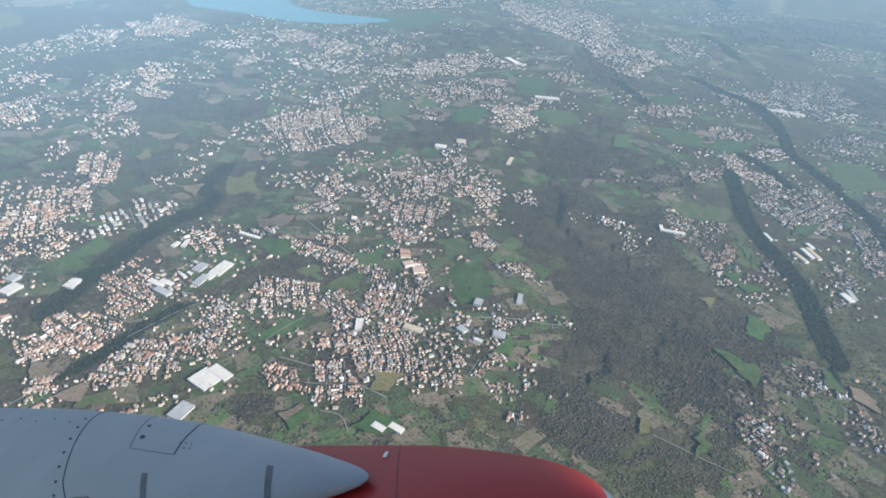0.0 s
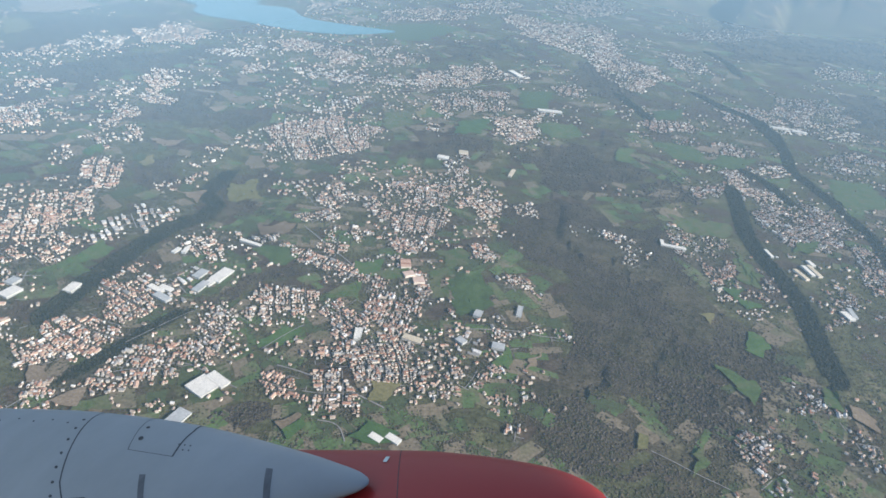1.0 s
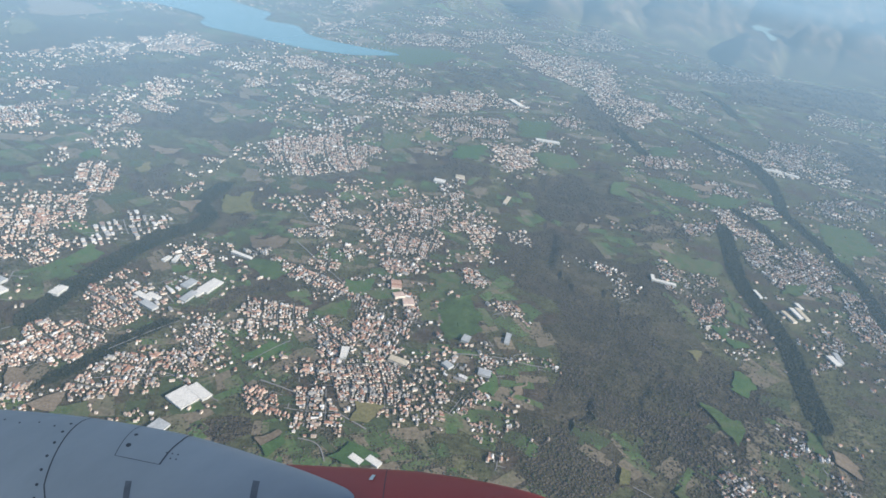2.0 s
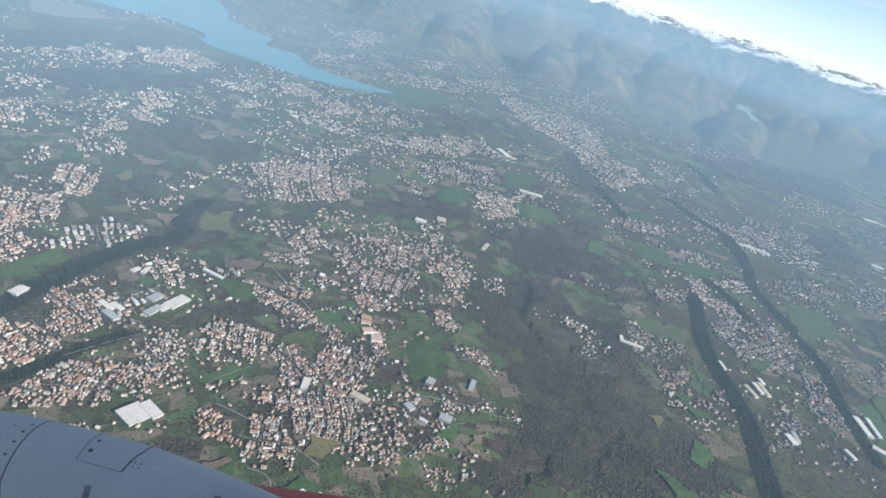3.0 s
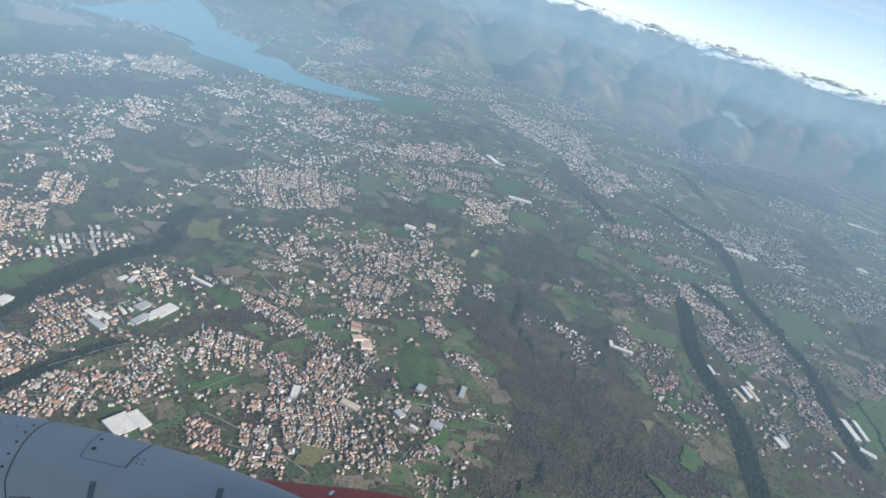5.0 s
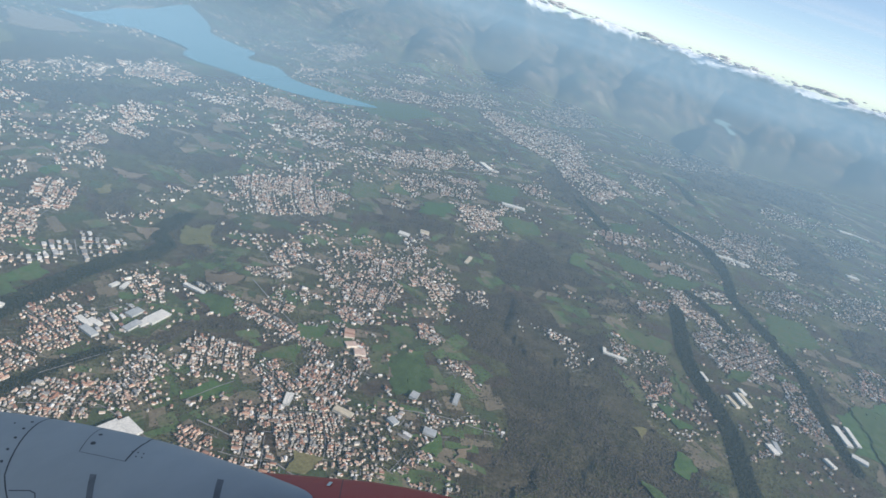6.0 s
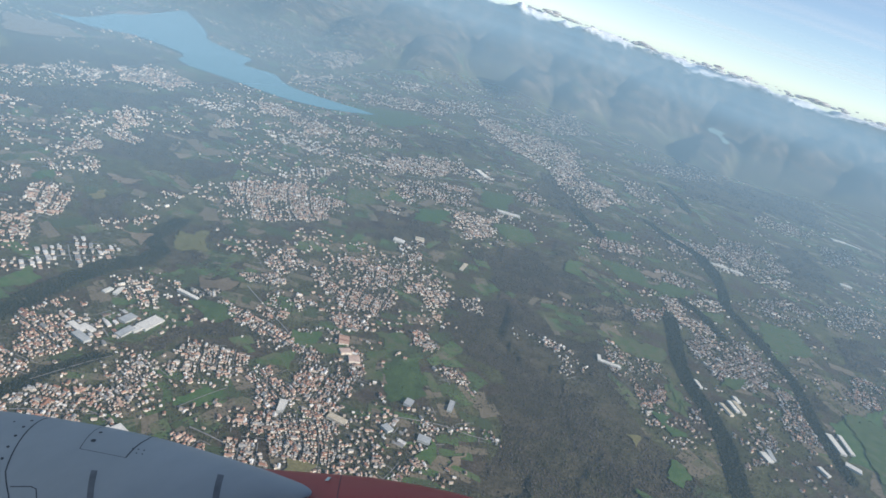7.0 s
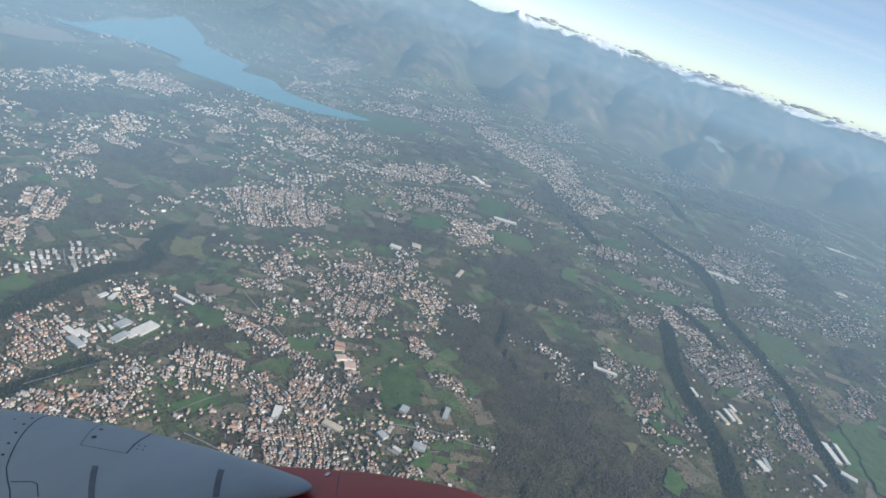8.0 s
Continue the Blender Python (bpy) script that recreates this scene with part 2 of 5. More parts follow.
def land(x, y):
    """Height of the land."""
    x, y = np.asarray(x, float), np.asarray(y, float)
    r, az = np.hypot(x, y), np.degrees(np.arctan2(x, y))
    z = 9 * (fbm(x, y, 190, 4) - 0.5) + 2.0 * (fbm(x, y, 35, 3) - 0.5)
    for line, width, depth in SCARPS:
        lo, hi = line.min(0) - 5 * width, line.max(0) + 5 * width
        near = (x > lo[0]) & (x < hi[0]) & (y > lo[1]) & (y < hi[1])
        if near.any():
            s, part_of = step_of(line, width, x[near], y[near])
            cut = np.where(s >= 0, -(1 - smooth(0, width, s)), -np.exp(-((s / (2.4 * width)) ** 2)))
            z[near] += depth * cut * part_of
    z = z * (1 - smooth(1500, 2300, r))
    rugged = 0.5 * fbm(x * 0.6, y, 420, 7) + 0.25 * fbm(x, y + 700, 420, 7, True) + 0.25 * fbm(x + 900, y, 170, 6, True)
    for heading, far, crest, half, spread in RANGES:
        bend = 0.25 * half * np.sin(np.radians((az - heading) * 21))
        e = np.exp(-(((r - far - bend) / half) ** 2)) * np.exp(-((np.abs(az - heading) / spread) ** 3))
        z = np.maximum(z, crest * np.minimum(1, 1.12 * e) * (0.3 + 1.3 * rugged))
    wall = smooth(3700, 4400, r) * np.exp(-(np.clip(np.abs(az - 8) - 42, 0, 90) / 20) ** 2)
    z = np.maximum(z, wall * (222 + 160 * fbm(x, y, 420, 6, True)))
    # a gap in the hills in front of the small lake
    gap = smooth(1900, 2500, r) * (1 - smooth(3350, 3700, r)) * (1 - smooth(1.0, 2.4, np.abs(az - 22.2)))
    z = z + gap * (61 - z)
    # the land falls to the lake's level along its shore
    near = (x > -1000) & (x < 150) & (y > 850) & (y < 1900)
    if near.any():
        away = np.full(near.sum(), 1e9)
        for a, d in zip(LAKE, np.roll(LAKE, -1, 0) - LAKE):
            t = np.clip(((x[near] - a[0]) * d[0] + (y[near] - a[1]) * d[1]) / (d @ d), 0, 1)
            away = np.minimum(away, np.hypot(x[near] - a[0] - t * d[0], y[near] - a[1] - t * d[1]))
        z[near] = np.where(inside(LAKE, x[near], y[near]), -2.0, z[near] * smooth(0, 160, away))
    return z


scarp([(302, 657), (290, 595), (279, 544), (278, 499), (283, 461), (282, 423), (273, 378), (267, 339)], 17, 13)
scarp([(448, 909), (432, 829), (410, 753), (416, 705), (419, 675)], 16, 12)
scarp([(419, 675), (422, 578), (399, 480), (395, 430)], 13, 8)
scarp([(385, 1076), (411, 1003), (441, 950), (436, 864)], 20, 9)
scarp([(236, 994), (258, 895)], 18, 8)
scarp([(528, 1498), (542, 1402), (528, 1294)], 20, 9)
scarp([(343, 720), (358, 691), (364, 646)], 14, 10)
scarp([(-224, 286), (-222, 297), (-220, 323), (-215, 348), (-210, 378), (-203, 402), (-186, 428), (-185, 453), (-202, 471), (-198, 509)], 14, 4.5)
scarp([(-185, 240), (-175, 259), (-166, 283), (-154, 304)], 9, 4)
scarp([(193, 874), (163, 737), (144, 635)], 14, 2.6)
scarp([(96, 547), (87, 474), (104, 438)], 20, 2.6)
scarp([(105, 456), (98, 380), (107, 340), (101, 301)], 16, 2.6)
scarp([(141, 440), (139, 380), (146, 334)], 14, 2.4)
wood([(49, 527), (94, 571), (129, 556), (149, 522), (136, 438), (155, 401), (154, 338), (143, 293), (64, 263), (76, 305), (91, 357), (82, 426), (62, 459)], 1)
wood([(149, 522), (199, 552), (195, 469), (218, 416), (244, 382), (239, 329), (143, 293), (155, 401), (136, 438)], 0.7)
wood([(-71, 650), (-33, 707), (45, 716), (54, 684), (-10, 638), (-65, 591)], 0.8)
wood([(-283, 645), (-253, 697), (-215, 704), (-213, 631), (-242, 598)], 0.8)
wood([(-352, 633), (-323, 743), (-287, 667), (-268, 590), (-303, 570)], 0.7)
wood([(-510, 733), (-427, 906), (-374, 848), (-428, 763), (-458, 679)], 0.6)
wood([(-209, 473), (-194, 517), (-165, 512), (-152, 455), (-178, 429)], 0.9)
wood([(-279, 467), (-286, 548), (-259, 520), (-258, 472)], 0.6)
wood([(-163, 317), (-134, 348), (-107, 367), (-90, 353), (-122, 329), (-146, 320)], 0.8)
wood([(-191, 248), (-173, 275), (-157, 302), (-151, 294), (-166, 274), (-173, 248)], 0.9)
wood([(81, 670), (142, 759), (206, 771), (204, 663), (131, 583), (82, 590)], 0.8)
wood([(171, 1190), (239, 1186), (255, 988), (193, 957)], 0.6)
wood([(750, 1279), (824, 1274), (671, 951), (614, 954), (659, 1111)], 0.7)
wood([(577, 781), (664, 802), (582, 673), (519, 664)], 0.9)
wood([(418, 537), (473, 594), (446, 523), (410, 489)], 0.9)
wood([(606, 1877), (915, 1979), (1261, 2093), (1030, 1602), (866, 1584), (590, 1443)], 0.6)
wood([(-80, 1106), (79, 1354), (113, 1161), (38, 1085), (-58, 1019)], 0.5)
wood([(185, 620), (257, 685), (254, 611), (199, 552)], 0.5)
wood([(-51, 370), (-36, 376), (-28, 351), (-40, 345)], 0.8)
wood([(-101, 219), (-82, 252), (-69, 250), (-73, 213), (-65, 215), (-88, 214)], 1.0)
wood([(20, 231), (28, 262), (47, 257), (47, 232), (38, 231)], 0.9)
wood([(50, 237), (69, 261), (101, 276), (112, 244), (96, 219), (73, 230)], 0.8)
wood([(97, 235), (147, 264), (180, 249), (159, 213), (92, 203)], 0.85)
wood([(157, 330), (180, 308), (184, 275), (155, 269), (138, 294)], 0.7)
wood([(128, 282), (179, 302), (198, 287), (232, 293), (248, 270), (224, 235), (95, 212)], 0.4)
wood([(-97, 249), (-84, 256), (-75, 249), (-82, 223), (-97, 216)], 1.0)
wood([(-162, 237), (-144, 250), (-128, 253), (-124, 237), (-147, 233)], 0.8)
wood([(-637, 839), (-660, 1004), (-596, 1023), (-520, 1080), (-569, 856), (-583, 768)], 0.7)


def town(outline, density, red, size):
    TOWNS.append((np.array(outline, float), density, red, size))


town([(-369, 421), (-325, 471), (-323, 505), (-303, 519), (-285, 485), (-286, 460), (-274, 442), (-273, 423), (-264, 406), (-266, 388), (-304, 346)], 1, 0.45, 1.15)
town([(-294, 401), (-284, 414), (-270, 395), (-281, 381)], 1.1, 0.95, 1.1)
town([(-364, 527), (-356, 554), (-327, 581), (-306, 555), (-305, 526), (-328, 520), (-355, 533)], 0.9, 0.35, 1.2)
town([(-371, 578), (-379, 637), (-358, 648), (-343, 618), (-344, 570), (-356, 561)], 0.9, 0.25, 1.2)
town([(-386, 733), (-395, 782), (-372, 789), (-350, 745), (-355, 709), (-370, 710)], 1.1, 0.3, 1.25)
town([(-375, 677), (-365, 701), (-326, 686), (-321, 663), (-343, 662)], 0.8, 0.3, 1.2)
town([(-533, 614), (-485, 698), (-466, 685), (-458, 651), (-506, 583)], 1, 0.4, 1.2)
town([(-484, 556), (-450, 636), (-428, 613), (-410, 561), (-441, 507)], 0.9, 0.35, 1.2)
town([(-393, 890), (-358, 948), (-315, 977), (-305, 936), (-339, 891), (-376, 870)], 0.9, 0.05, 1.4)
town([(-319, 854), (-292, 879), (-273, 866), (-277, 829), (-306, 832)], 0.9, 0.1, 1.3)
town([(-315, 1029), (-273, 1051), (-250, 978), (-282, 974)], 0.9, 0.35, 1.2)
town([(-253, 877), (-233, 909), (-207, 878), (-232, 839)], 0.9, 0.05, 1.4)
town([(-256, 756), (-241, 796), (-224, 759), (-238, 728)], 0.7, 0.2, 1.2)
town([(-213, 631), (-201, 668), (-143, 710), (-130, 676), (-112, 684), (-80, 687), (-80, 661), (-91, 626), (-112, 588), (-148, 555), (-190, 553), (-196, 595)], 1.05, 0.35, 1.1)
town([(-229, 586), (-220, 616), (-204, 597), (-215, 562)], 1, 0.02, 1.3)
town([(-256, 524), (-234, 569), (-221, 550), (-228, 522), (-247, 512)], 0.9, 0.25, 1.1)
town([(-240, 500), (-212, 522), (-205, 500), (-221, 488)], 0.9, 0.4, 1.1)
town([(-257, 480), (-250, 503), (-232, 474), (-226, 451), (-236, 436), (-251, 457)], 0.8, 0.25, 1.15)
town([(-255, 396), (-248, 419), (-218, 445), (-206, 431), (-211, 401), (-224, 381), (-248, 363), (-260, 371)], 0.9, 0.06, 1.35)
town([(-419, 605), (-405, 606), (-389, 579), (-399, 577)], 0.8, 0.3, 1.2)
town([(-406, 660), (-401, 705), (-375, 695), (-384, 655)], 0.5, 0.2, 1.2)
town([(-363, 497), (-354, 513), (-342, 503), (-349, 481)], 0.5, 0.2, 1.2)
town([(-279, 1039), (-231, 1042), (-174, 1006), (-173, 950), (-211, 937), (-257, 983)], 1, 0.4, 1.2)
town([(-207, 907), (-167, 905), (-136, 883), (-161, 848), (-203, 864), (-239, 900)], 0.95, 0.05, 1.4)
town([(-130, 1037), (-87, 1080), (-61, 1028), (-102, 991), (-135, 987)], 0.9, 0.5, 1.2)
town([(-180, 1059), (-124, 1116), (-119, 1086), (-155, 1013)], 0.6, 0.3, 1.2)
town([(-128, 889), (-91, 925), (-62, 908), (-104, 854)], 0.9, 0.05, 1.3)
town([(-87, 900), (-29, 1017), (38, 1081), (48, 1016), (8, 924), (-33, 891), (-72, 861)], 1.05, 0.25, 1.2)
town([(49, 1053), (90, 1068), (98, 994), (66, 982)], 0.9, 0.08, 1.3)
town([(-185, 700), (-174, 755), (-139, 794), (-113, 795), (-128, 749), (-153, 733)], 0.9, 0.06, 1.3)
town([(-38, 829), (-23, 877), (1, 896), (64, 913), (61, 846), (18, 789), (-6, 795), (-20, 750)], 0.9, 0.35, 1.15)
town([(-40, 734), (-26, 737), (-27, 687), (-42, 694)], 0.5, 0.3, 1.1)
town([(34, 778), (65, 807), (101, 813), (94, 734), (60, 689), (48, 729)], 0.95, 0.2, 1.15)
town([(98, 853), (137, 873), (131, 836), (101, 820)], 0.9, 0.02, 1.3)
town([(-18, 626), (8, 657), (17, 617), (-4, 590)], 1, 0.25, 1.1)
town([(-202, 1419), (-123, 1531), (-41, 1582), (26, 1585), (-32, 1458), (-128, 1366), (-185, 1330)], 0.8, 0.4, 1.25)
town([(49, 1543), (109, 1670), (174, 1577), (265, 1662), (320, 1553), (303, 1283), (347, 1267), (364, 1164), (280, 1022), (247, 1070), (211, 1255), (154, 1307), (111, 1393)], 1.05, 0.35, 1.3)
town([(196, 1833), (404, 2217), (440, 1965), (290, 1751)], 0.9, 0.3, 1.3)
town([(-61, 1640), (42, 1845), (119, 1817), (62, 1611)], 0.7, 0.3, 1.3)
town([(129, 991), (170, 1030), (197, 976), (167, 925)], 0.7, 0.3, 1.2)
town([(252, 881), (306, 909), (342, 866), (280, 827), (248, 833)], 0.95, 0.4, 1.15)
town([(280, 790), (347, 825), (397, 819), (394, 777), (364, 773), (316, 771)], 0.7, 0.3, 1.2)
town([(394, 993), (466, 1030), (547, 1054), (655, 1128), (656, 1056), (562, 968), (470, 956), (395, 933)], 1, 0.3, 1.2)
town([(459, 941), (522, 966), (626, 974), (600, 936), (526, 909), (462, 908)], 0.9, 0.02, 1.4)
town([(532, 1128), (599, 1156), (689, 1201), (617, 1091), (503, 1021)], 0.6, 0.35, 1.2)
town([(785, 1506), (870, 1530), (977, 1533), (836, 1400), (747, 1385)], 0.5, 0.3, 1.3)
town([(436, 794), (551, 864), (600, 855), (533, 791), (446, 760)], 0.6, 0.3, 1.2)
town([(367, 739), (414, 759), (408, 728), (360, 704)], 0.9, 0.05, 1.2)
town([(496, 1708), (748, 1932), (814, 1861), (654, 1690), (546, 1650)], 0.6, 0.25, 1.3)
town([(428, 1469), (493, 1349), (453, 1249), (397, 1271)], 0.6, 0.25, 1.3)
town([(862, 1346), (999, 1441), (945, 1306), (803, 1190)], 0.5, 0.2, 1.2)
town([(204, 533), (229, 528), (261, 530), (260, 503), (222, 472), (203, 485)], 1.05, 0.25, 0.95)
town([(210, 465), (254, 487), (246, 452), (218, 438)], 1.05, 0.75, 1)
town([(326, 632), (395, 654), (404, 627), (403, 579), (358, 533), (331, 539), (307, 546), (306, 581)], 1.05, 0.25, 0.95)
town([(395, 564), (409, 541), (396, 491), (398, 474), (362, 459), (371, 505)], 1, 0.35, 0.95)
town([(316, 441), (349, 458), (328, 417), (309, 407)], 0.85, 0.2, 1)
town([(259, 644), (307, 683), (322, 646), (285, 627), (255, 616)], 0.7, 0.4, 1.1)
town([(323, 714), (346, 717), (342, 666), (361, 650), (326, 633), (310, 657)], 0.9, 0.15, 1.1)
town([(537, 652), (581, 661), (525, 574), (491, 580)], 0.8, 0.5, 1)
town([(150, 481), (170, 476), (172, 448), (151, 444)], 0.4, 0.2, 1)
town([(221, 438), (246, 445), (238, 417), (223, 417)], 0.5, 0.2, 1)
town([(260, 445), (275, 449), (264, 426), (256, 425)], 0.8, 0.4, 1)
town([(236, 408), (249, 406), (238, 387), (232, 391)], 0.6, 0.15, 1)
town([(623, 899), (760, 969), (683, 846), (588, 801)], 0.4, 0.15, 1.1)
town([(408, 606), (442, 618), (429, 580), (402, 578)], 0.5, 0.3, 1)
town([(-220, 320), (-216, 332), (-206, 351), (-188, 329), (-174, 304), (-187, 290), (-201, 291), (-205, 307), (-211, 305)], 0.95, 0.65, 1)
town([(-207, 353), (-200, 368), (-177, 364), (-164, 331), (-164, 316), (-182, 320)], 0.9, 0.06, 1.25)
town([(-201, 380), (-196, 404), (-188, 418), (-164, 412), (-146, 392), (-163, 381), (-178, 371)], 1, 0.2, 1)
town([(-155, 400), (-125, 426), (-123, 408), (-142, 391)], 0.9, 0.1, 1.05)
town([(-227, 256), (-197, 285), (-186, 293), (-173, 273), (-187, 258), (-214, 241)], 0.95, 0.45, 1)
town([(-174, 286), (-173, 300), (-159, 281), (-170, 281)], 0.7, 0.4, 1)
town([(-206, 231), (-174, 258), (-163, 274), (-144, 280), (-133, 262), (-143, 252), (-161, 239), (-198, 222)], 0.85, 0.3, 1)
town([(-151, 271), (-147, 276), (-138, 264), (-144, 261)], 1.1, 1, 1)
town([(-153, 294), (-144, 317), (-133, 323), (-117, 314), (-119, 296), (-126, 284), (-122, 267), (-129, 261), (-141, 276)], 0.85, 0.15, 1)
town([(-122, 329), (-100, 349), (-78, 345), (-72, 330), (-89, 314), (-105, 309)], 0.95, 0.2, 1)
town([(-124, 343), (-115, 351), (-109, 341), (-119, 335)], 0.6, 0.2, 1)
town([(-127, 452), (-93, 466), (-84, 445), (-108, 439)], 0.85, 0.3, 1)
town([(-123, 401), (-107, 399), (-89, 397), (-70, 391), (-48, 378), (-49, 364), (-73, 362), (-94, 365), (-105, 383)], 1, 0.35, 1)
town([(-93, 423), (-74, 425), (-72, 403), (-87, 404)], 0.6, 0.3, 1)
town([(-122, 288), (-107, 293), (-102, 282), (-113, 276)], 0.6, 0.15, 1)
town([(-73, 327), (-65, 340), (-42, 344), (-34, 315), (-52, 300), (-65, 306)], 0.9, 0.5, 1)
town([(-60, 387), (-35, 408), (-3, 387), (5, 362), (-4, 329), (-25, 317), (-41, 336), (-51, 359)], 1.05, 0.3, 1)
town([(-44, 341), (-29, 352), (-21, 327), (-35, 314)], 1.15, 1, 0.9)
town([(-70, 293), (-34, 311), (-8, 324), (16, 322), (19, 301), (18, 285), (9, 262), (-5, 254), (-21, 264), (-43, 273), (-63, 274)], 1.1, 0.25, 0.95)
town([(-95, 261), (-76, 266), (-58, 249), (-71, 241), (-93, 251)], 1.1, 1, 1)
town([(-66, 269), (-42, 270), (-26, 258), (-31, 236), (-50, 240)], 0.9, 0.3, 1)
town([(15, 320), (31, 322), (32, 309), (20, 306)], 0.7, 0.02, 1.2)
town([(31, 318), (47, 341), (57, 327), (48, 293), (38, 287), (37, 307)], 1, 0.4, 0.95)
town([(43, 396), (70, 397), (58, 379), (46, 381)], 0.85, 0.4, 1)
town([(18, 445), (44, 446), (43, 428), (26, 422)], 0.95, 0.3, 1)
town([(25, 346), (51, 352), (48, 336), (32, 331)], 0.7, 0.1, 1)
town([(19, 292), (36, 294), (35, 272), (24, 273)], 0.8, 0.2, 1)
town([(51, 343), (75, 351), (72, 338), (55, 333)], 0.5, 0.1, 1)
town([(74, 338), (88, 342), (84, 329), (76, 328)], 0.5, 0.1, 1)
town([(-71, 518), (-50, 551), (-10, 550), (2, 507), (-5, 455), (-26, 414), (-51, 417), (-50, 460), (-71, 479)], 0.95, 0.35, 1)
town([(-30, 564), (13, 618), (25, 563), (-6, 524)], 0.8, 0.35, 1)
town([(-80, 440), (-51, 440), (-63, 418)], 0.7, 0.35, 1)
town([(5, 524), (35, 556), (54, 531), (36, 474), (16, 482)], 0.75, 0.3, 1)
town([(-129, 485), (-93, 521), (-72, 503), (-88, 467), (-113, 467)], 0.7, 0.3, 1)
town([(-299, 340), (-266, 382), (-249, 364), (-250, 345), (-285, 324)], 0.85, 0.4, 1)
town([(65, 538), (82, 543), (79, 512), (66, 509)], 0.5, 0.15, 1)
town([(109, 498), (153, 508), (157, 495), (119, 483)], 0.6, 0.2, 1)
town([(47, 275), (60, 268), (57, 234), (50, 233)], 0.78, 0.38, 1)
town([(184, 275), (196, 264), (211, 240), (182, 228), (178, 249)], 0.9, 0.24, 1)
town([(238, 325), (253, 318), (256, 294), (235, 294)], 0.78, 0.38, 1)
town([(-208, 215), (-196, 224), (-180, 232), (-167, 239), (-162, 231), (-187, 218)], 0.56, 0.38, 1)
town([(-560, 843), (-559, 918), (-494, 925), (-492, 810), (-527, 806)], 1.01, 0.1, 1.55)
town([(-515, 946), (-510, 1060), (-402, 1016), (-429, 901), (-482, 904)], 1.01, 0.28, 1.31)
town([(-440, 1777), (-281, 1989), (-319, 1608)], 0.45, 0.19, 1.61)
town([(-369, 1344), (-296, 1512), (-284, 1404), (-341, 1292)], 0.45, 0.19, 1.61)
town([(-219, 1723), (-88, 1868), (-115, 1650)], 0.56, 0.19, 1.55)
town([(-720, 1248), (-651, 1336), (-614, 1178), (-665, 1174)], 0.56, 0.28, 1.55)
town([(-583, 768), (-551, 830), (-500, 743), (-529, 698)], 0.45, 0.38, 1.37)
town([(-286, 327), (-260, 328), (-242, 293), (-252, 279)], 0.67, 0.1, 1.31)
town([(-232, 284), (-220, 299), (-199, 292), (-192, 252), (-209, 243), (-214, 267)], 0.9, 0.57, 1)
town([(-252, 279), (-232, 278), (-228, 263), (-236, 256)], 0.56, 0.19, 1.1)
town([(254, 289), (273, 275), (253, 239), (239, 252)], 0.67, 0.1, 1.13)
town([(240, 330), (263, 324), (264, 303), (241, 299)], 0.56, 0.19, 1)


def field(kind, outline):
    FIELDS.append((kind, np.array(outline, float)))


field("meadow", [(10, 396), (30, 399), (43, 359), (21, 341), (8, 369)])
field("meadow", [(-10, 391), (3, 400), (7, 361), (-3, 363)])
field("meadow", [(-3, 432), (22, 433), (20, 406), (4, 401)])
field("lawn", [(-104, 292), (-84, 311), (-82, 297), (-97, 284)])
field("meadow", [(-76, 350), (-53, 368), (-51, 348), (-70, 341)])
field("lawn", [(-253, 345), (-242, 372), (-231, 361), (-241, 337)])
field("meadow", [(-139, 392), (-114, 399), (-106, 378), (-125, 371)])
field("meadow", [(213, 563), (277, 566), (263, 532), (218, 528)])
field("meadow", [(262, 506), (273, 468), (261, 442), (244, 450)])
field("meadow", [(246, 787), (307, 795), (309, 734), (261, 734)])
field("meadow", [(333, 776), (382, 775), (342, 724), (305, 731)])
field("meadow", [(458, 742), (511, 745), (501, 677), (446, 643), (433, 664)])
field("lawn", [(434, 517), (535, 588), (447, 453), (416, 453)])
field("meadow", [(366, 714), (402, 722), (378, 679)])
field("meadow", [(-97, 741), (-63, 766), (-60, 709), (-88, 693)])
field("lawn", [(-47, 796), (-24, 763), (-54, 740)])
field("lawn", [(-3, 752), (37, 780), (25, 714), (-6, 707)])
field("meadow", [(79, 935), (131, 961), (117, 861), (79, 850)])
field("meadow", [(95, 788), (147, 813), (162, 772), (109, 737)])
field("meadow", [(-193, 1248), (-101, 1356), (-22, 1355), (-100, 1174), (-163, 1154)])
field("olive", [(-196, 487), (-173, 508), (-162, 470), (-183, 459)])
field("earth", [(-149, 425), (-121, 440), (-122, 419), (-139, 412)])
field("earth", [(-301, 566), (-267, 570), (-280, 548)])
field("earth", [(-230, 465), (-206, 471), (-204, 448)])
field("olive", [(-28, 267), (-14, 268), (-17, 253), (-30, 251)])
field("lawn", [(39, 300), (54, 318), (52, 293)])
field("lawn", [(230, 376), (244, 375), (227, 350), (217, 357)])
field("olive", [(193, 392), (210, 395), (201, 380)])
field("lawn", [(234, 422), (254, 420), (239, 404)])
field("earth", [(-291, 676), (-273, 686), (-272, 664)])
field("earth", [(-281, 705), (-263, 737), (-265, 708)])
field("earth", [(294, 781), (352, 815), (333, 776)])
field("olive", [(-52, 739), (-42, 825), (-62, 753)])
field("lawn", [(262, 495), (268, 464), (256, 450)])
field("lawn", [(-65, 392), (-41, 396), (-41, 380), (-57, 376)])
field("meadow", [(-46, 383), (-22, 392), (-26, 378), (-39, 373)])
field("lawn", [(-340, 515), (-332, 535), (-321, 514), (-330, 502)])
field("olive", [(-285, 510), (-280, 525), (-271, 508), (-276, 499)])
field("earth", [(61, 309), (72, 319), (70, 303), (63, 298)])
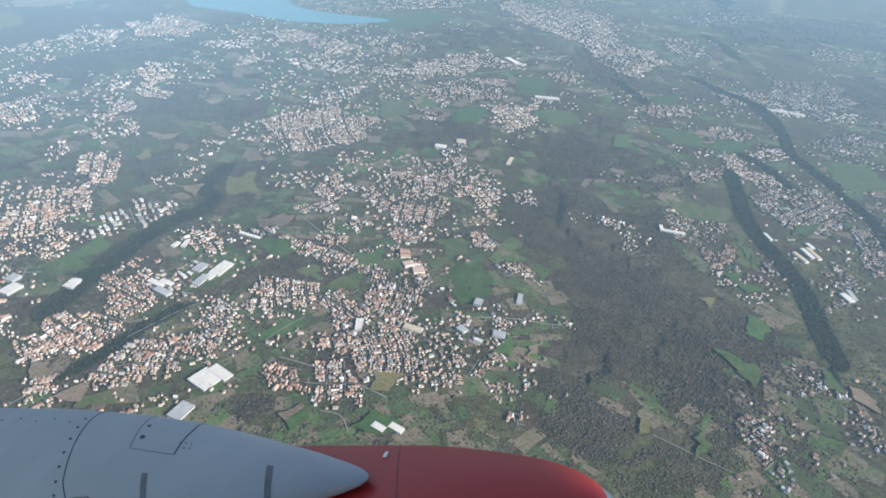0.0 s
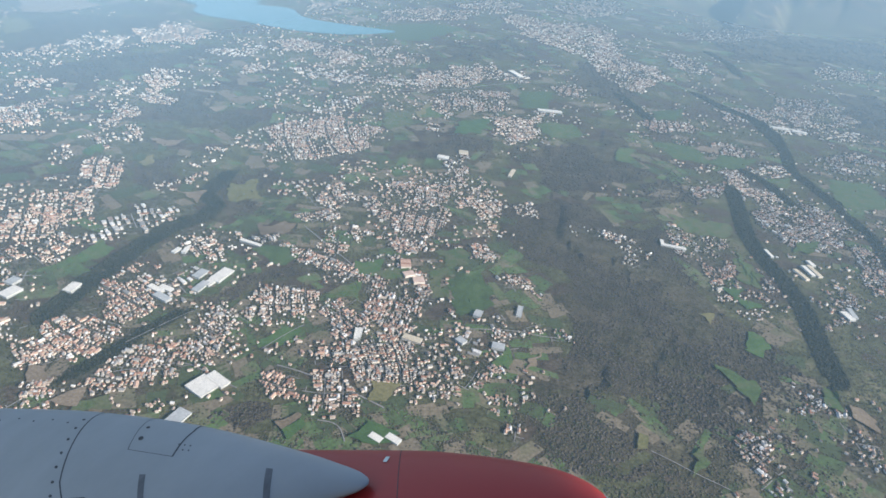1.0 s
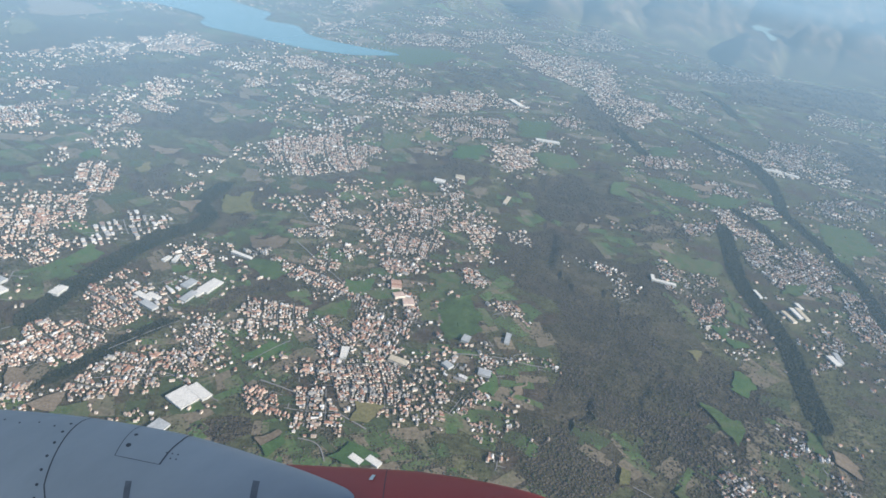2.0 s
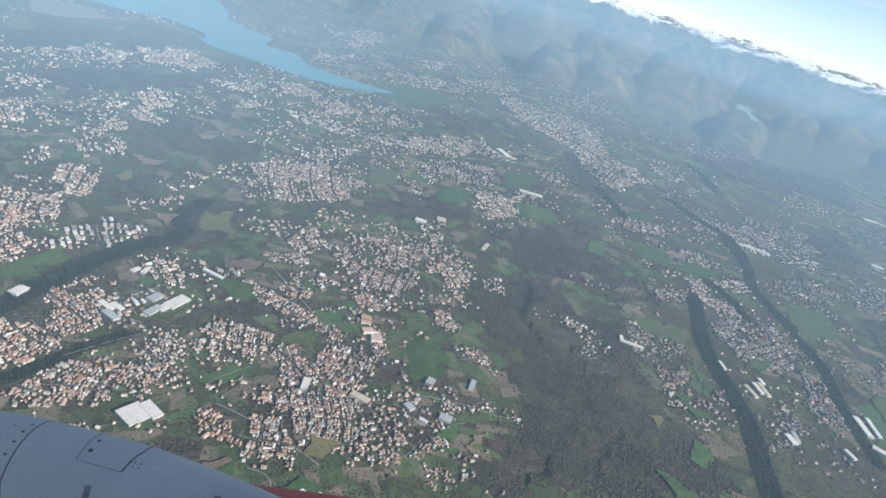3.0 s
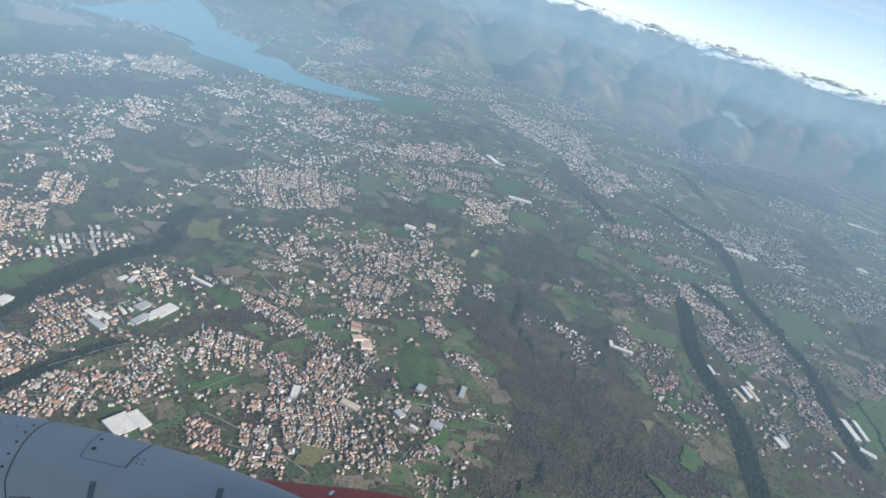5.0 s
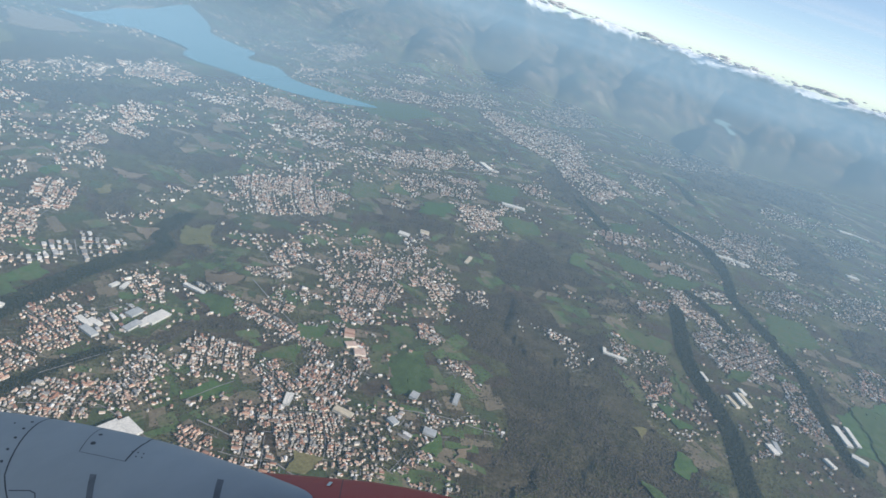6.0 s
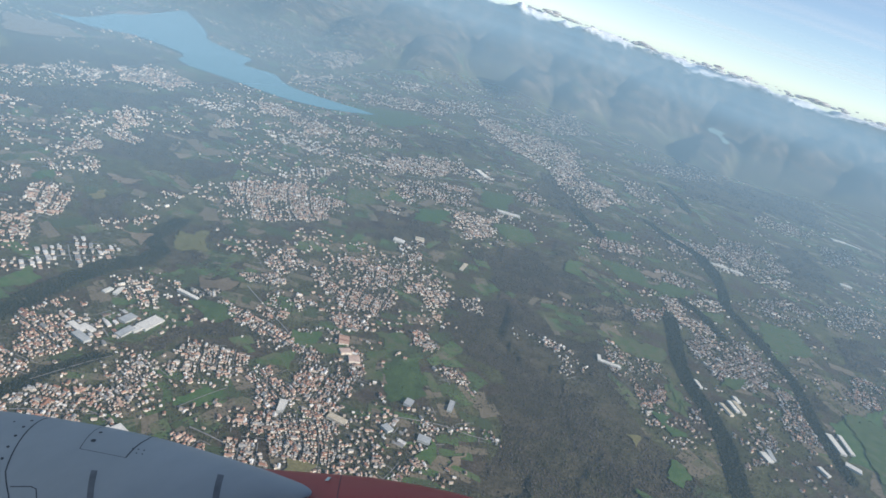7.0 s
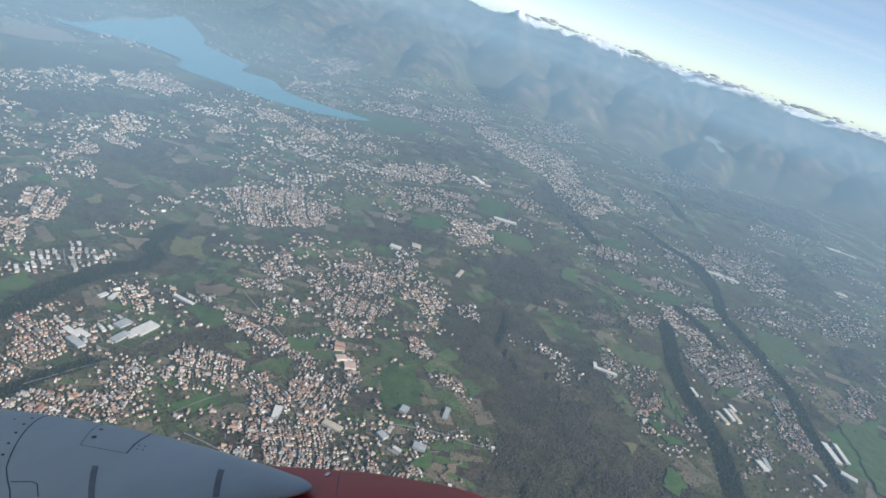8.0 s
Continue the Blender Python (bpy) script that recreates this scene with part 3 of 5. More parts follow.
field("meadow", [(331, 541), (359, 550), (341, 522), (321, 521)])
field("lawn", [(228, 436), (242, 435), (232, 416)])
field("meadow", [(283, 930), (338, 965), (315, 907), (274, 884)])
field("lawn", [(194, 742), (216, 741), (202, 694), (189, 701)])
field("meadow", [(-175, 222), (-161, 231), (-155, 220), (-172, 217)])
field("earth", [(-188, 224), (-175, 233), (-171, 221), (-183, 221)])
field("lawn", [(-67, 222), (-61, 233), (-57, 228), (-63, 217)])
field("earth", [(-72, 227), (-65, 236), (-62, 233), (-67, 222)])
field("lawn", [(-33, 225), (-26, 234), (-10, 233), (-12, 223), (-26, 220)])
field("earth", [(-213, 242), (-202, 247), (-197, 234), (-204, 231)])
field("olive", [(122, 259), (128, 258), (124, 247), (119, 246)])
field("meadow", [(152, 252), (160, 255), (156, 237), (148, 232)])
field("meadow", [(190, 329), (201, 325), (211, 309), (205, 298), (192, 310)])
field("meadow", [(259, 329), (265, 320), (261, 304), (252, 307)])
field("earth", [(267, 308), (278, 303), (274, 288), (264, 295)])
field("meadow", [(459, 542), (481, 548), (517, 529), (461, 431), (431, 432), (445, 488)])
field("olive", [(-700, 923), (-672, 931), (-626, 890), (-633, 834)])
field("earth", [(-779, 1076), (-703, 1124), (-637, 1083), (-664, 994), (-699, 967)])
field("earth", [(-780, 1421), (-773, 1554), (-723, 1433), (-736, 1355)])


def mesh_of(name, verts, faces, materials, slots=None, shade=False):
    me = bpy.data.meshes.new(name)
    me.from_pydata([tuple(v) for v in verts], [], faces)
    for m in materials:
        me.materials.append(m)
    if slots is not None:
        me.polygons.foreach_set("material_index", np.asarray(slots, np.int32))
    if shade:
        me.polygons.foreach_set("use_smooth", np.ones(len(me.polygons), bool))
    me.update()
    return me


def ground_sheet():
    az = np.radians(np.concatenate([np.arange(-180, -52, 4.0), np.arange(-52, 52, 0.135), np.arange(52, 180, 4.0)]))
    rr = np.concatenate([[0.01, 60, 110], 140 * np.exp(np.arange(0, math.log(5600 / 140), 0.0072))])
    na, nr = len(az), len(rr)
    x = (np.sin(az)[None, :] * rr[:, None]).ravel()
    y = (np.cos(az)[None, :] * rr[:, None]).ravel()
    z = land(x, y)
    i = np.arange(nr - 1)[:, None] * na
    j = np.arange(na)[None, :]
    k = (j + 1) % na
    quads = np.stack([i + j, i + k, i + na + k, i + na + j], -1).reshape(-1, 4)[:, ::-1]
    me = bpy.data.meshes.new("ground")
    me.vertices.add(na * nr)
    me.vertices.foreach_set("co", np.stack([x, y, z], -1).ravel())
    me.loops.add(quads.size)
    me.loops.foreach_set("vertex_index", quads.ravel().astype(np.int32))
    me.polygons.add(len(quads))
    me.polygons.foreach_set("loop_start", np.arange(0, quads.size, 4, dtype=np.int32))
    me.update(calc_edges=True)
    me.polygons.foreach_set("use_smooth", np.ones(len(quads), bool))
    me.materials.append(M_GROUND)
    r = np.hypot(x, y)
    woods, towns, steep = np.zeros(len(x)), np.zeros(len(x)), np.zeros(len(x))
    for outline, density in WOODS:
        woods[inside(outline, x, y, 42)] = min(1.0, 0.5 + density / 2)
    # mask of the scarp faces that take the ground colour with painted shade
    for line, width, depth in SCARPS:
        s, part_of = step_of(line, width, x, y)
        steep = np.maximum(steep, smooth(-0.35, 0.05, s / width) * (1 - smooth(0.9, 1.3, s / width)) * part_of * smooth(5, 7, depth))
    for outline, density, red, size in TOWNS:
        towns[inside(outline, x, y, 12 * size)] = (0.3 + 0.4 * density) * min(1.0, 420 / np.hypot(*outline.mean(0)))
    up = smooth(18, 60, z) * smooth(1500, 1900, r)
    snow = smooth(312, 322, z + 110 * (fbm(x, y, 130, 5) - 0.5)) * smooth(3600, 3900, r)
    for name, values in (("wood", woods), ("steep", steep), ("town", towns), ("upland", up), ("snow", snow)):
        me.attributes.new(name, "FLOAT", "POINT").data.foreach_set("value", values.astype(np.float32))
    return tagged(new("ground", me), "rolling plain with winter woods, meadows and far snowy mountains", "ground", kind="structure")


ground_sheet()


def drape(outline, lift, cell, name, mat, rough=1.5):
    """A piece of land cover that lies on the ground inside an outline, cut to squares of cell metres with an uneven edge."""
    bm = bmesh.new()
    size = outline.max(0) - outline.min(0)
    face = bm.faces.new([bm.verts.new((px, py, 0)) for px, py in outline])
    bmesh.ops.triangulate(bm, faces=bm.faces[:], ngon_method="EAR_CLIP")
    for axis in (0, 1):
        lo = outline.min(0)[axis]
        count = int(size[axis] / cell)
        for k in range(1, count + 1):
            at, across = [0, 0, 0], [0, 0, 0]
            at[axis], across[axis] = lo + k * cell, 1
            bmesh.ops.bisect_plane(bm, geom=bm.verts[:] + bm.edges[:] + bm.faces[:], plane_co=at, plane_no=across, dist=0.01)
    co = np.array([v.co[:] for v in bm.verts])
    co[:, 0] += rough * (fbm(co[:, 0], co[:, 1], 9, 3) - 0.5) * 2
    co[:, 1] += rough * (fbm(co[:, 0] + 50, co[:, 1], 9, 3) - 0.5) * 2
    zs = land(co[:, 0], co[:, 1]) + lift
    for v, c, z in zip(bm.verts, co, zs):
        v.co = (c[0], c[1], z)
    for f in bm.faces:
        f.normal_update()
        if f.normal.z < 0:
            f.normal_flip()
        f.smooth = True
    me = bpy.data.meshes.new(name)
    bm.to_mesh(me)
    bm.free()
    me.materials.append(mat)
    return new(name, me)


FIELD_LOOK = {"meadow": (M_MEADOW, "green spring meadow with an uneven edge"), "lawn": (M_LAWN, "bright green grass field beside houses"),
              "olive": (M_OLIVE, "dry olive-coloured clearing in the woods"), "earth": (M_EARTH, "bare brown ploughed field")}
for order, (kind, outline) in enumerate(FIELDS):
    wide = float((outline.max(0) - outline.min(0)).max())
    tagged(drape(outline, 0.3 + 0.02 * order, max(1.6, wide / 18), "field", FIELD_LOOK[kind][0], min(8.0, 0.24 * wide)), FIELD_LOOK[kind][1], "field", "fields of the plain", "structure")

# ---------------------------------------------------------------- lakes
M_WATER = material("lake_water", [(0.085, 0.245, 0.285), (0.11, 0.28, 0.32)], 0.01, rough=0.25)


M_POND = material("pale_water", [(0.27, 0.41, 0.38), (0.32, 0.46, 0.42)], 0.01, rough=0.3)


def lake(name, outline, z, label, water=M_WATER):
    n = len(outline)
    fine = []
    for k in range(n):
        a, b, c, d = outline[k - 1], outline[k], outline[(k + 1) % n], outline[(k + 2) % n]
        for t in np.linspace(0, 1, 8, endpoint=False):
            fine.append(0.5 * (2 * b + (c - a) * t + (2 * a - 5 * b + 4 * c - d) * t**2 + (3 * b - a - 3 * c + d) * t**3))
    p = np.array(fine)
    p = p + 8 * np.stack([fbm(p[:, 0], p[:, 1], 60, 3) - 0.5, fbm(p[:, 0] + 99, p[:, 1], 60, 3) - 0.5], -1)
    bm = bmesh.new()
    top = bm.faces.new([bm.verts.new((x, y, z)) for x, y in p])
    top.normal_update()
    if top.normal.z < 0:
        top.normal_flip()
    me = bpy.data.meshes.new(name)
    bm.to_mesh(me)
    bm.free()
    me.materials.append(water)
    return tagged(new(name, me), label, "lake", kind="structure")


lake("water_lake", LAKE, 0.6, "long pale blue lake with an uneven shore")

lake("water_pond", np.array([(1231, 3173), (1475, 3595), (1384, 3311), (1222, 2968), (1150, 2688), (1064, 2529), (1162, 2868), (1145, 2934)], float), 63.0, "small pale lake between distant hills", M_POND)

# ---------------------------------------------------------------- roads
def road(line, width):
    p = np.array(line, float)
    fine = []
    for a, b in zip(p[:-1], p[1:]):
        count = max(2, int(np.hypot(*(b - a)) / 3))
        fine += [a + (b - a) * t for t in np.linspace(0, 1, count, endpoint=False)]
    p = np.array(fine + [p[-1]])
    for _ in range(6):
        p[1:-1] = 0.25 * p[:-2] + 0.5 * p[1:-1] + 0.25 * p[2:]
    d = np.gradient(p, axis=0)
    d /= np.hypot(d[:, 0], d[:, 1])[:, None]
    side = np.stack([-d[:, 1], d[:, 0]], -1) * width * 0.6
    verts = []
    for q in (p + side, p - side):
        verts.append(np.c_[q, land(q[:, 0], q[:, 1]) + 0.55])
    n = len(p)
    faces = [(k, n + k, n + k + 1, k + 1) for k in range(n - 1)]
    tagged(new("road", mesh_of("road", np.concatenate(verts), faces, [M_ROAD])), "worn grey asphalt road between fields and houses", "road", "country roads", "structure")


road([(-85, 271), (-67, 267), (-46, 260), (-19, 248)], 0.8)
road([(-62, 332), (-53, 304), (-32, 287)], 0.8)
road([(-52, 233), (-40, 233), (-35, 221)], 0.6)
road([(-98, 283), (-85, 306), (-80, 312)], 0.45)
road([(128, 247), (155, 233), (165, 228)], 0.5)
road([(-113, 434), (-55, 378), (-44, 369)], 0.7)
road([(24, 518), (30, 590)], 0.7)
road([(-120, 829), (-12, 895), (95, 1002)], 1.2)
road([(-174, 272), (-158, 299), (-150, 310)], 0.45)
road([(-168, 248), (-135, 264), (-100, 248)], 0.6)
road([(25, 329), (51, 335), (86, 337)], 0.7)


# ---------------------------------------------------------------- houses
def covered(x, y, what):
    hit = np.zeros(len(x), bool)
    for item in what:
        hit |= inside(item[1] if isinstance(item[0], str) else item[0], x, y)
    return hit


def house_geometry(wide, long, tall, pitch, eave=0.12):
    """Walls and a gabled or hipped roof with eaves, round the origin: verts, wall faces, roof faces."""
    a, b = wide / 2, long / 2
    v = [(-a, -b, -0.8), (a, -b, -0.8), (a, b, -0.8), (-a, b, -0.8), (-a, -b, tall), (a, -b, tall), (a, b, tall), (-a, b, tall)]
    top = tall + pitch * a
    v += [(0, -b, top), (0, b, top)]
    walls = [(0, 1, 5, 8, 4), (1, 2, 6, 5), (2, 3, 7, 9, 6), (3, 0, 4, 7)]
    e, low = a + eave, tall - eave * pitch
    v += [(-e, -b - eave, low), (e, -b - eave, low), (e, b + eave, low), (-e, b + eave, low), (0, -b - eave, top + 0.04), (0, b + eave, top + 0.04)]
    roof = [(11, 12, 15, 14), (13, 10, 14, 15), (10, 11, 14), (12, 13, 15)]
    return v, walls, roof


HALLS = []


def hall(kind, x, y, long, wide, tall, turn):
    HALLS.append((kind, x, y, long, wide, tall, turn))


hall("red", -26, 398, 11.2, 7.5, 2, -80)
hall("pink", -22, 384, 5.8, 8, 2, -59)
hall("pink", -14, 378, 7.3, 8, 2, -74)
hall("white", -46, 308, 11.0, 2.2, 2.4, 95)
hall("white", -44, 309, 10.0, 2.2, 2.4, 90)
hall("white", -148, 351, 16.8, 8, 1.6, 73)
hall("grey", -156, 335, 12.4, 5, 1.6, 76)
hall("grey", -162, 349, 10.4, 6, 1.6, 73)
hall("white", -152, 341, 8.5, 5, 1.6, 69)
hall("white", -184, 376, 8.0, 3, 1.5, 90)
hall("white", -190, 374, 7.3, 3, 1.5, 74)
hall("white", -230, 314, 10.0, 6, 1.6, 84)
hall("tan", -11, 312, 12.4, 5, 1.6, -14)
hall("grey", 30, 346, 7.3, 5, 1.8, 74)
hall("grey", 59, 357, 12.2, 3.5, 1.8, 81)
hall("grey", 44, 316, 8.1, 6, 1.6, -7)
hall("grey", 20, 316, 6.4, 5, 1.8, -39)
hall("tan", 310, 478, 16.8, 4, 1.6, -73)
hall("white", 320, 487, 16.3, 4, 1.6, -79)
hall("tan", 326, 488, 19.2, 4, 1.6, -81)
hall("white", 329, 502, 9.2, 4, 1.6, -77)
hall("white", 192, 496, 10.0, 3, 1.6, -96)
hall("white", 202, 492, 20.1, 4, 1.6, -6)
hall("white", 294, 510, 13.2, 3, 1.5, -81)
hall("white", 414, 476, 29.0, 6, 1.8, -92)
hall("white", 426, 480, 29.2, 4, 1.8, -96)
hall("white", 412, 444, 13.0, 7, 1.8, -32)
hall("white", 374, 424, 10.8, 4, 1.8, -68)
hall("white", 322, 420, 11.4, 6, 1.5, -75)
hall("grey", 328, 425, 14.0, 4, 1.5, -94)
hall("white", 1020, 1526, 43.3, 16, 2, 7)
hall("white", 1056, 1516, 34.0, 14, 2, -24)
hall("white", 774, 1076, 23.0, 9, 2, 2)
hall("white", 476, 938, 27.2, 8, 1.8, 6)
hall("white", 504, 936, 22.1, 8, 1.8, -5)
hall("white", -14, 624, 12.0, 8, 2, -5)
hall("tan", 7, 648, 10.0, 7, 2, 6)
hall("white", 77, 1036, 36.7, 10, 2, -61)
hall("white", 119, 854, 34.2, 8, 2, 7)
hall("white", -182, 326, 12.1, 4, 1.5, -24)
hall("grey", -174, 318, 12.1, 5, 1.5, -24)
hall("white", -176, 328, 9.5, 4, 1.5, -18)
hall("white", -144, 398, 17.7, 3, 1.4, -16)
hall("tan", 60, 611, 20.6, 4, 1.4, 76)
hall("white", -118, 246, 12.6, 13.3, 1.6, 60)
hall("white", -112, 252, 6.2, 13.6, 1.8, 59)
hall("white", -260, 300, 11.0, 7.8, 1.6, 72)
hall("grey", -266, 311, 7.3, 6.2, 1.6, 77)
hall("grey", -121, 222, 11.4, 7.7, 1.6, 70)
hall("white", -20, 226, 7.3, 3.8, 1.4, -28)
hall("white", -11, 227, 7.9, 3.9, 1.4, -28)

# plots: x, y, turn, wide, long, tall, roof (0 clay, 1 weathered, 2 pale), roof pitch
plots, street_verts, street_faces = [], [], []
for outline, density, red, size in TOWNS:
    mid, span = outline.mean(0), np.hypot(*(outline.max(0) - outline.min(0))) / 2 + 12 * size
    turn = rng.uniform(0, math.pi)
    works = red < 0.1
    pitch_u, pitch_v = (3.6 * size, 2.9 * size) if works else (2.35 * size, 2.05 * size)
    nu, nv = int(span / pitch_u) + 2, int(span / pitch_v) + 2
    u, v = np.meshgrid(np.arange(-nu, nu + 1), np.arange(-nv, nv + 1))
    keep = (v % 5 != 0) & (u % 9 != 0)
    if np.hypot(*mid) < 800:
        rows = [(np.arange(-nu, nu + 1) * pitch_u, np.full(2 * nu + 1, k * pitch_v)) for k in range(-nv, nv + 1) if k % 5 == 0]
        rows += [(np.full(2 * nv + 1, k * pitch_u), np.arange(-nv, nv + 1) * pitch_v) for k in range(-nu, nu + 1) if k % 9 == 0]
        for su, sv in rows:
            sb = turn + 0.35 * (fbm(mid[0] + su, mid[1] + sv, 60, 2) - 0.5) * 2
            line = np.stack([mid[0] + su * np.cos(sb) - sv * np.sin(sb), mid[1] + su * np.sin(sb) + sv * np.cos(sb)], -1)
            within = inside(outline, line[:, 0], line[:, 1], 8 * size) & (fbm(line[:, 0], line[:, 1], 26 * size, 4) > 0.45)
            d = np.gradient(line, axis=0)
            d = np.stack([-d[:, 1], d[:, 0]], -1) / np.hypot(d[:, 0], d[:, 1])[:, None] * 0.28 * size
            base = len(street_verts)
            street_verts += [tuple(q) for pair in zip(line + d, line - d) for q in pair]
            street_faces += [(base + 2 * k, base + 2 * k + 1, base + 2 * k + 3, base + 2 * k + 2) for k in range(len(line) - 1) if within[k] and within[k + 1]]
    u, v = u[keep] * pitch_u, v[keep] * pitch_v
    u, v = u + rng.uniform(-0.75, 0.75, u.shape) * size, v + rng.uniform(-0.55, 0.55, u.shape) * size
    bend = turn + 0.35 * (fbm(mid[0] + u, mid[1] + v, 60, 2) - 0.5) * 2
    x, y = mid[0] + u * np.cos(bend) - v * np.sin(bend), mid[1] + u * np.sin(bend) + v * np.cos(bend)
    clump = fbm(x, y, 26 * size, 4)
    ok = inside(outline, x, y, 14 * size) & (rng.random(u.shape) < density * (0.16 + 1.1 * smooth(0.37, 0.55, clump)))
    for k in np.flatnonzero(ok):
        roll = rng.random()
        roof = 0 if roll < 0.06 + 1.1 * red else (1 if roll < red + (1 - red) * (0.2 if works else 0.45) else 2)
        big = rng.random() < (0.5 if works else 0.08)
        w = size * (math.exp(rng.normal(-0.06, 0.27)) + 0.8 * big)
        plots.append((x[k], y[k], bend[k] + (math.pi / 2 if rng.random() < 0.3 else 0) + rng.normal(0, 0.08), w, w * rng.uniform(1.05, 1.6) * (1.35 if big else 1), rng.uniform(0.8, 1.4) * size**0.6 * (0.62 if works else 1) * (1.4 if big and roof == 2 else 1), roof, 0.08 if works and big else 0.45))
sv = np.array(street_verts)
sv = np.c_[sv, land(sv[:, 0], sv[:, 1]) + 0.28]
tagged(new("streets", mesh_of("streets", sv, street_faces, [M_ROAD])), "pale village streets between the houses", "streets", kind="stuff")
# single farms and hamlets
count = 17000
r, az = 260 * np.exp(rng.random(count) * math.log(2600 / 260)), np.radians(rng.uniform(-40, 44, count))
x, y = r * np.sin(az), r * np.cos(az)
sparse = fbm(x, y, 70, 4)
ok = (sparse > np.where(r > 500, 0.505, 0.5)) & (rng.random(count) < np.where(az < 0.08, 1.0, np.where(r > 700, 0.75, 0.5)) * np.where(r < 480, 0.5, 1.0)) & ~covered(x, y, [w for w in WOODS if w[1] > 0.45]) & ~covered(x, y, FIELDS) & ~inside(LAKE, x, y)
for k in np.flatnonzero(ok):
    w = rng.uniform(1.0, 1.9) * (r[k] / 450) ** 0.3
    plots.append((x[k], y[k], rng.uniform(0, math.pi), w, w * rng.uniform(1.1, 1.9), rng.uniform(0.9, 1.4), int(rng.choice(3, p=(0.4, 0.45, 0.15))), 0.45))
P = np.array(plots)
clear = ~covered(P[:, 0], P[:, 1], [f for f in FIELDS])
for line, width, depth in SCARPS:
    s, part_of = step_of(line, width, P[:, 0], P[:, 1])
    clear &= ~((s > -0.2 * width) & (s < 1.1 * width) & (part_of > 0.4))
for kind, hx, hy, long, wide, tall, turn in HALLS:
    c, s = math.cos(radians(turn)), math.sin(radians(turn))
    du, dv = (P[:, 0] - hx) * c + (P[:, 1] - hy) * s, -(P[:, 0] - hx) * s + (P[:, 1] - hy) * c
    clear &= (np.abs(du) > long / 2 + 1.4) | (np.abs(dv) > wide / 2 + 1.4)
P = P[clear]
PZ = land(P[:, 0], P[:, 1])
ROOFS = [M_RED, M_BROWN, M_PALE]

# the houses of the nearest village stand each for itself
near_village = np.hypot(P[:, 0] + 18, P[:, 1] - 292)
single = np.zeros(len(P), bool)
single[np.argsort(near_village)[:290]] = True


def part(name, verts, faces, mat, parent, label=""):
    ob = new(name, mesh_of(name, verts, faces, [mat]))
    ob.parent = parent
    if label:
        tagged(ob, label)
    return ob


def box(x0, y0, z0, x1, y1, z1):
    v = [(x0, y0, z0), (x1, y0, z0), (x1, y1, z0), (x0, y1, z0), (x0, y0, z1), (x1, y0, z1), (x1, y1, z1), (x0, y1, z1)]
    return v, [(0, 3, 2, 1), (4, 5, 6, 7), (0, 1, 5, 4), (1, 2, 6, 5), (2, 3, 7, 6), (3, 0, 4, 7)]


HOUSE_LABEL = ["plastered house with an orange clay tile roof", "plastered house with a weathered brown gabled roof", "pale house with a light grey roof"]
models = []
for roof in range(3):
    for k in range(4):
        w = (0.8, 1.0, 1.2, 1.8)[k]
        length, tall = w * (1.2, 1.5, 1.1, 1.7)[k], (1.0, 1.15, 1.3, 1.6)[k]
        v, walls, tiles = house_geometry(w, length, tall, (0.45, 0.5, 0.4, 0.35)[k])
        h = tagged(new("house"), HOUSE_LABEL[roof], "house", "village houses")
        part("wall", v[:10], walls, M_WALL, h)
        part("roof", [v[j] for j in range(10, 16)], [tuple(j - 10 for j in f) for f in tiles], ROOFS[roof], h)
        cv, cf = box(w * 0.16, length * 0.15, tall, w * 0.16 + 0.16, length * 0.15 + 0.16, tall + 0.62)
        part("chimney", cv, cf, M_WALL, h)
        models.append((roof, w, h))
used = set()
for (x, y, turn, w, length, tall, roof, pitch), z in zip(P[single], PZ[single]):
    fits = [m for m in models if m[0] == int(roof)]
    roof_, width_, h = min(fits, key=lambda m: abs(m[1] - w))
    at = pose(x, y, z, 0, 0, math.degrees(turn))
    if id(h) in used:
        copy_thing(h, at)
    else:
        h.matrix_basis = at
        used.add(id(h))
for roof, w, h in models:
    if id(h) not in used:
        for o in (*h.children, h):
            bpy.data.objects.remove(o)

for band, (lo, hi) in enumerate([(0, 420), (420, 700), (700, 1200), (1200, 4000)]):
    r = np.hypot(P[:, 0], P[:, 1])
    verts, faces, slots = [], [], []
    for k in np.flatnonzero(~single & (r >= lo) & (r < hi)):
        x, y, turn, w, length, tall, roof, pitch = P[k]
        v, walls, tiles = house_geometry(w, length, tall, pitch)
        c, s = math.cos(turn), math.sin(turn)
        base = len(verts)
        verts += [(x + a * c - b * s, y + a * s + b * c, PZ[k] + h) for a, b, h in v]
        faces += [tuple(base + j for j in f) for f in walls + tiles]
        slots += [0] * len(walls) + [1 + int(roof)] * len(tiles)
    tagged(new("houses", mesh_of("houses", verts, faces, [M_WALL] + ROOFS, slots)), ["dense plastered village houses with clay and grey roofs", "villages of pale houses with clay roofs", "distant towns of pale houses", "far town at the foot of the hills"][band], "houses", kind="stuff")

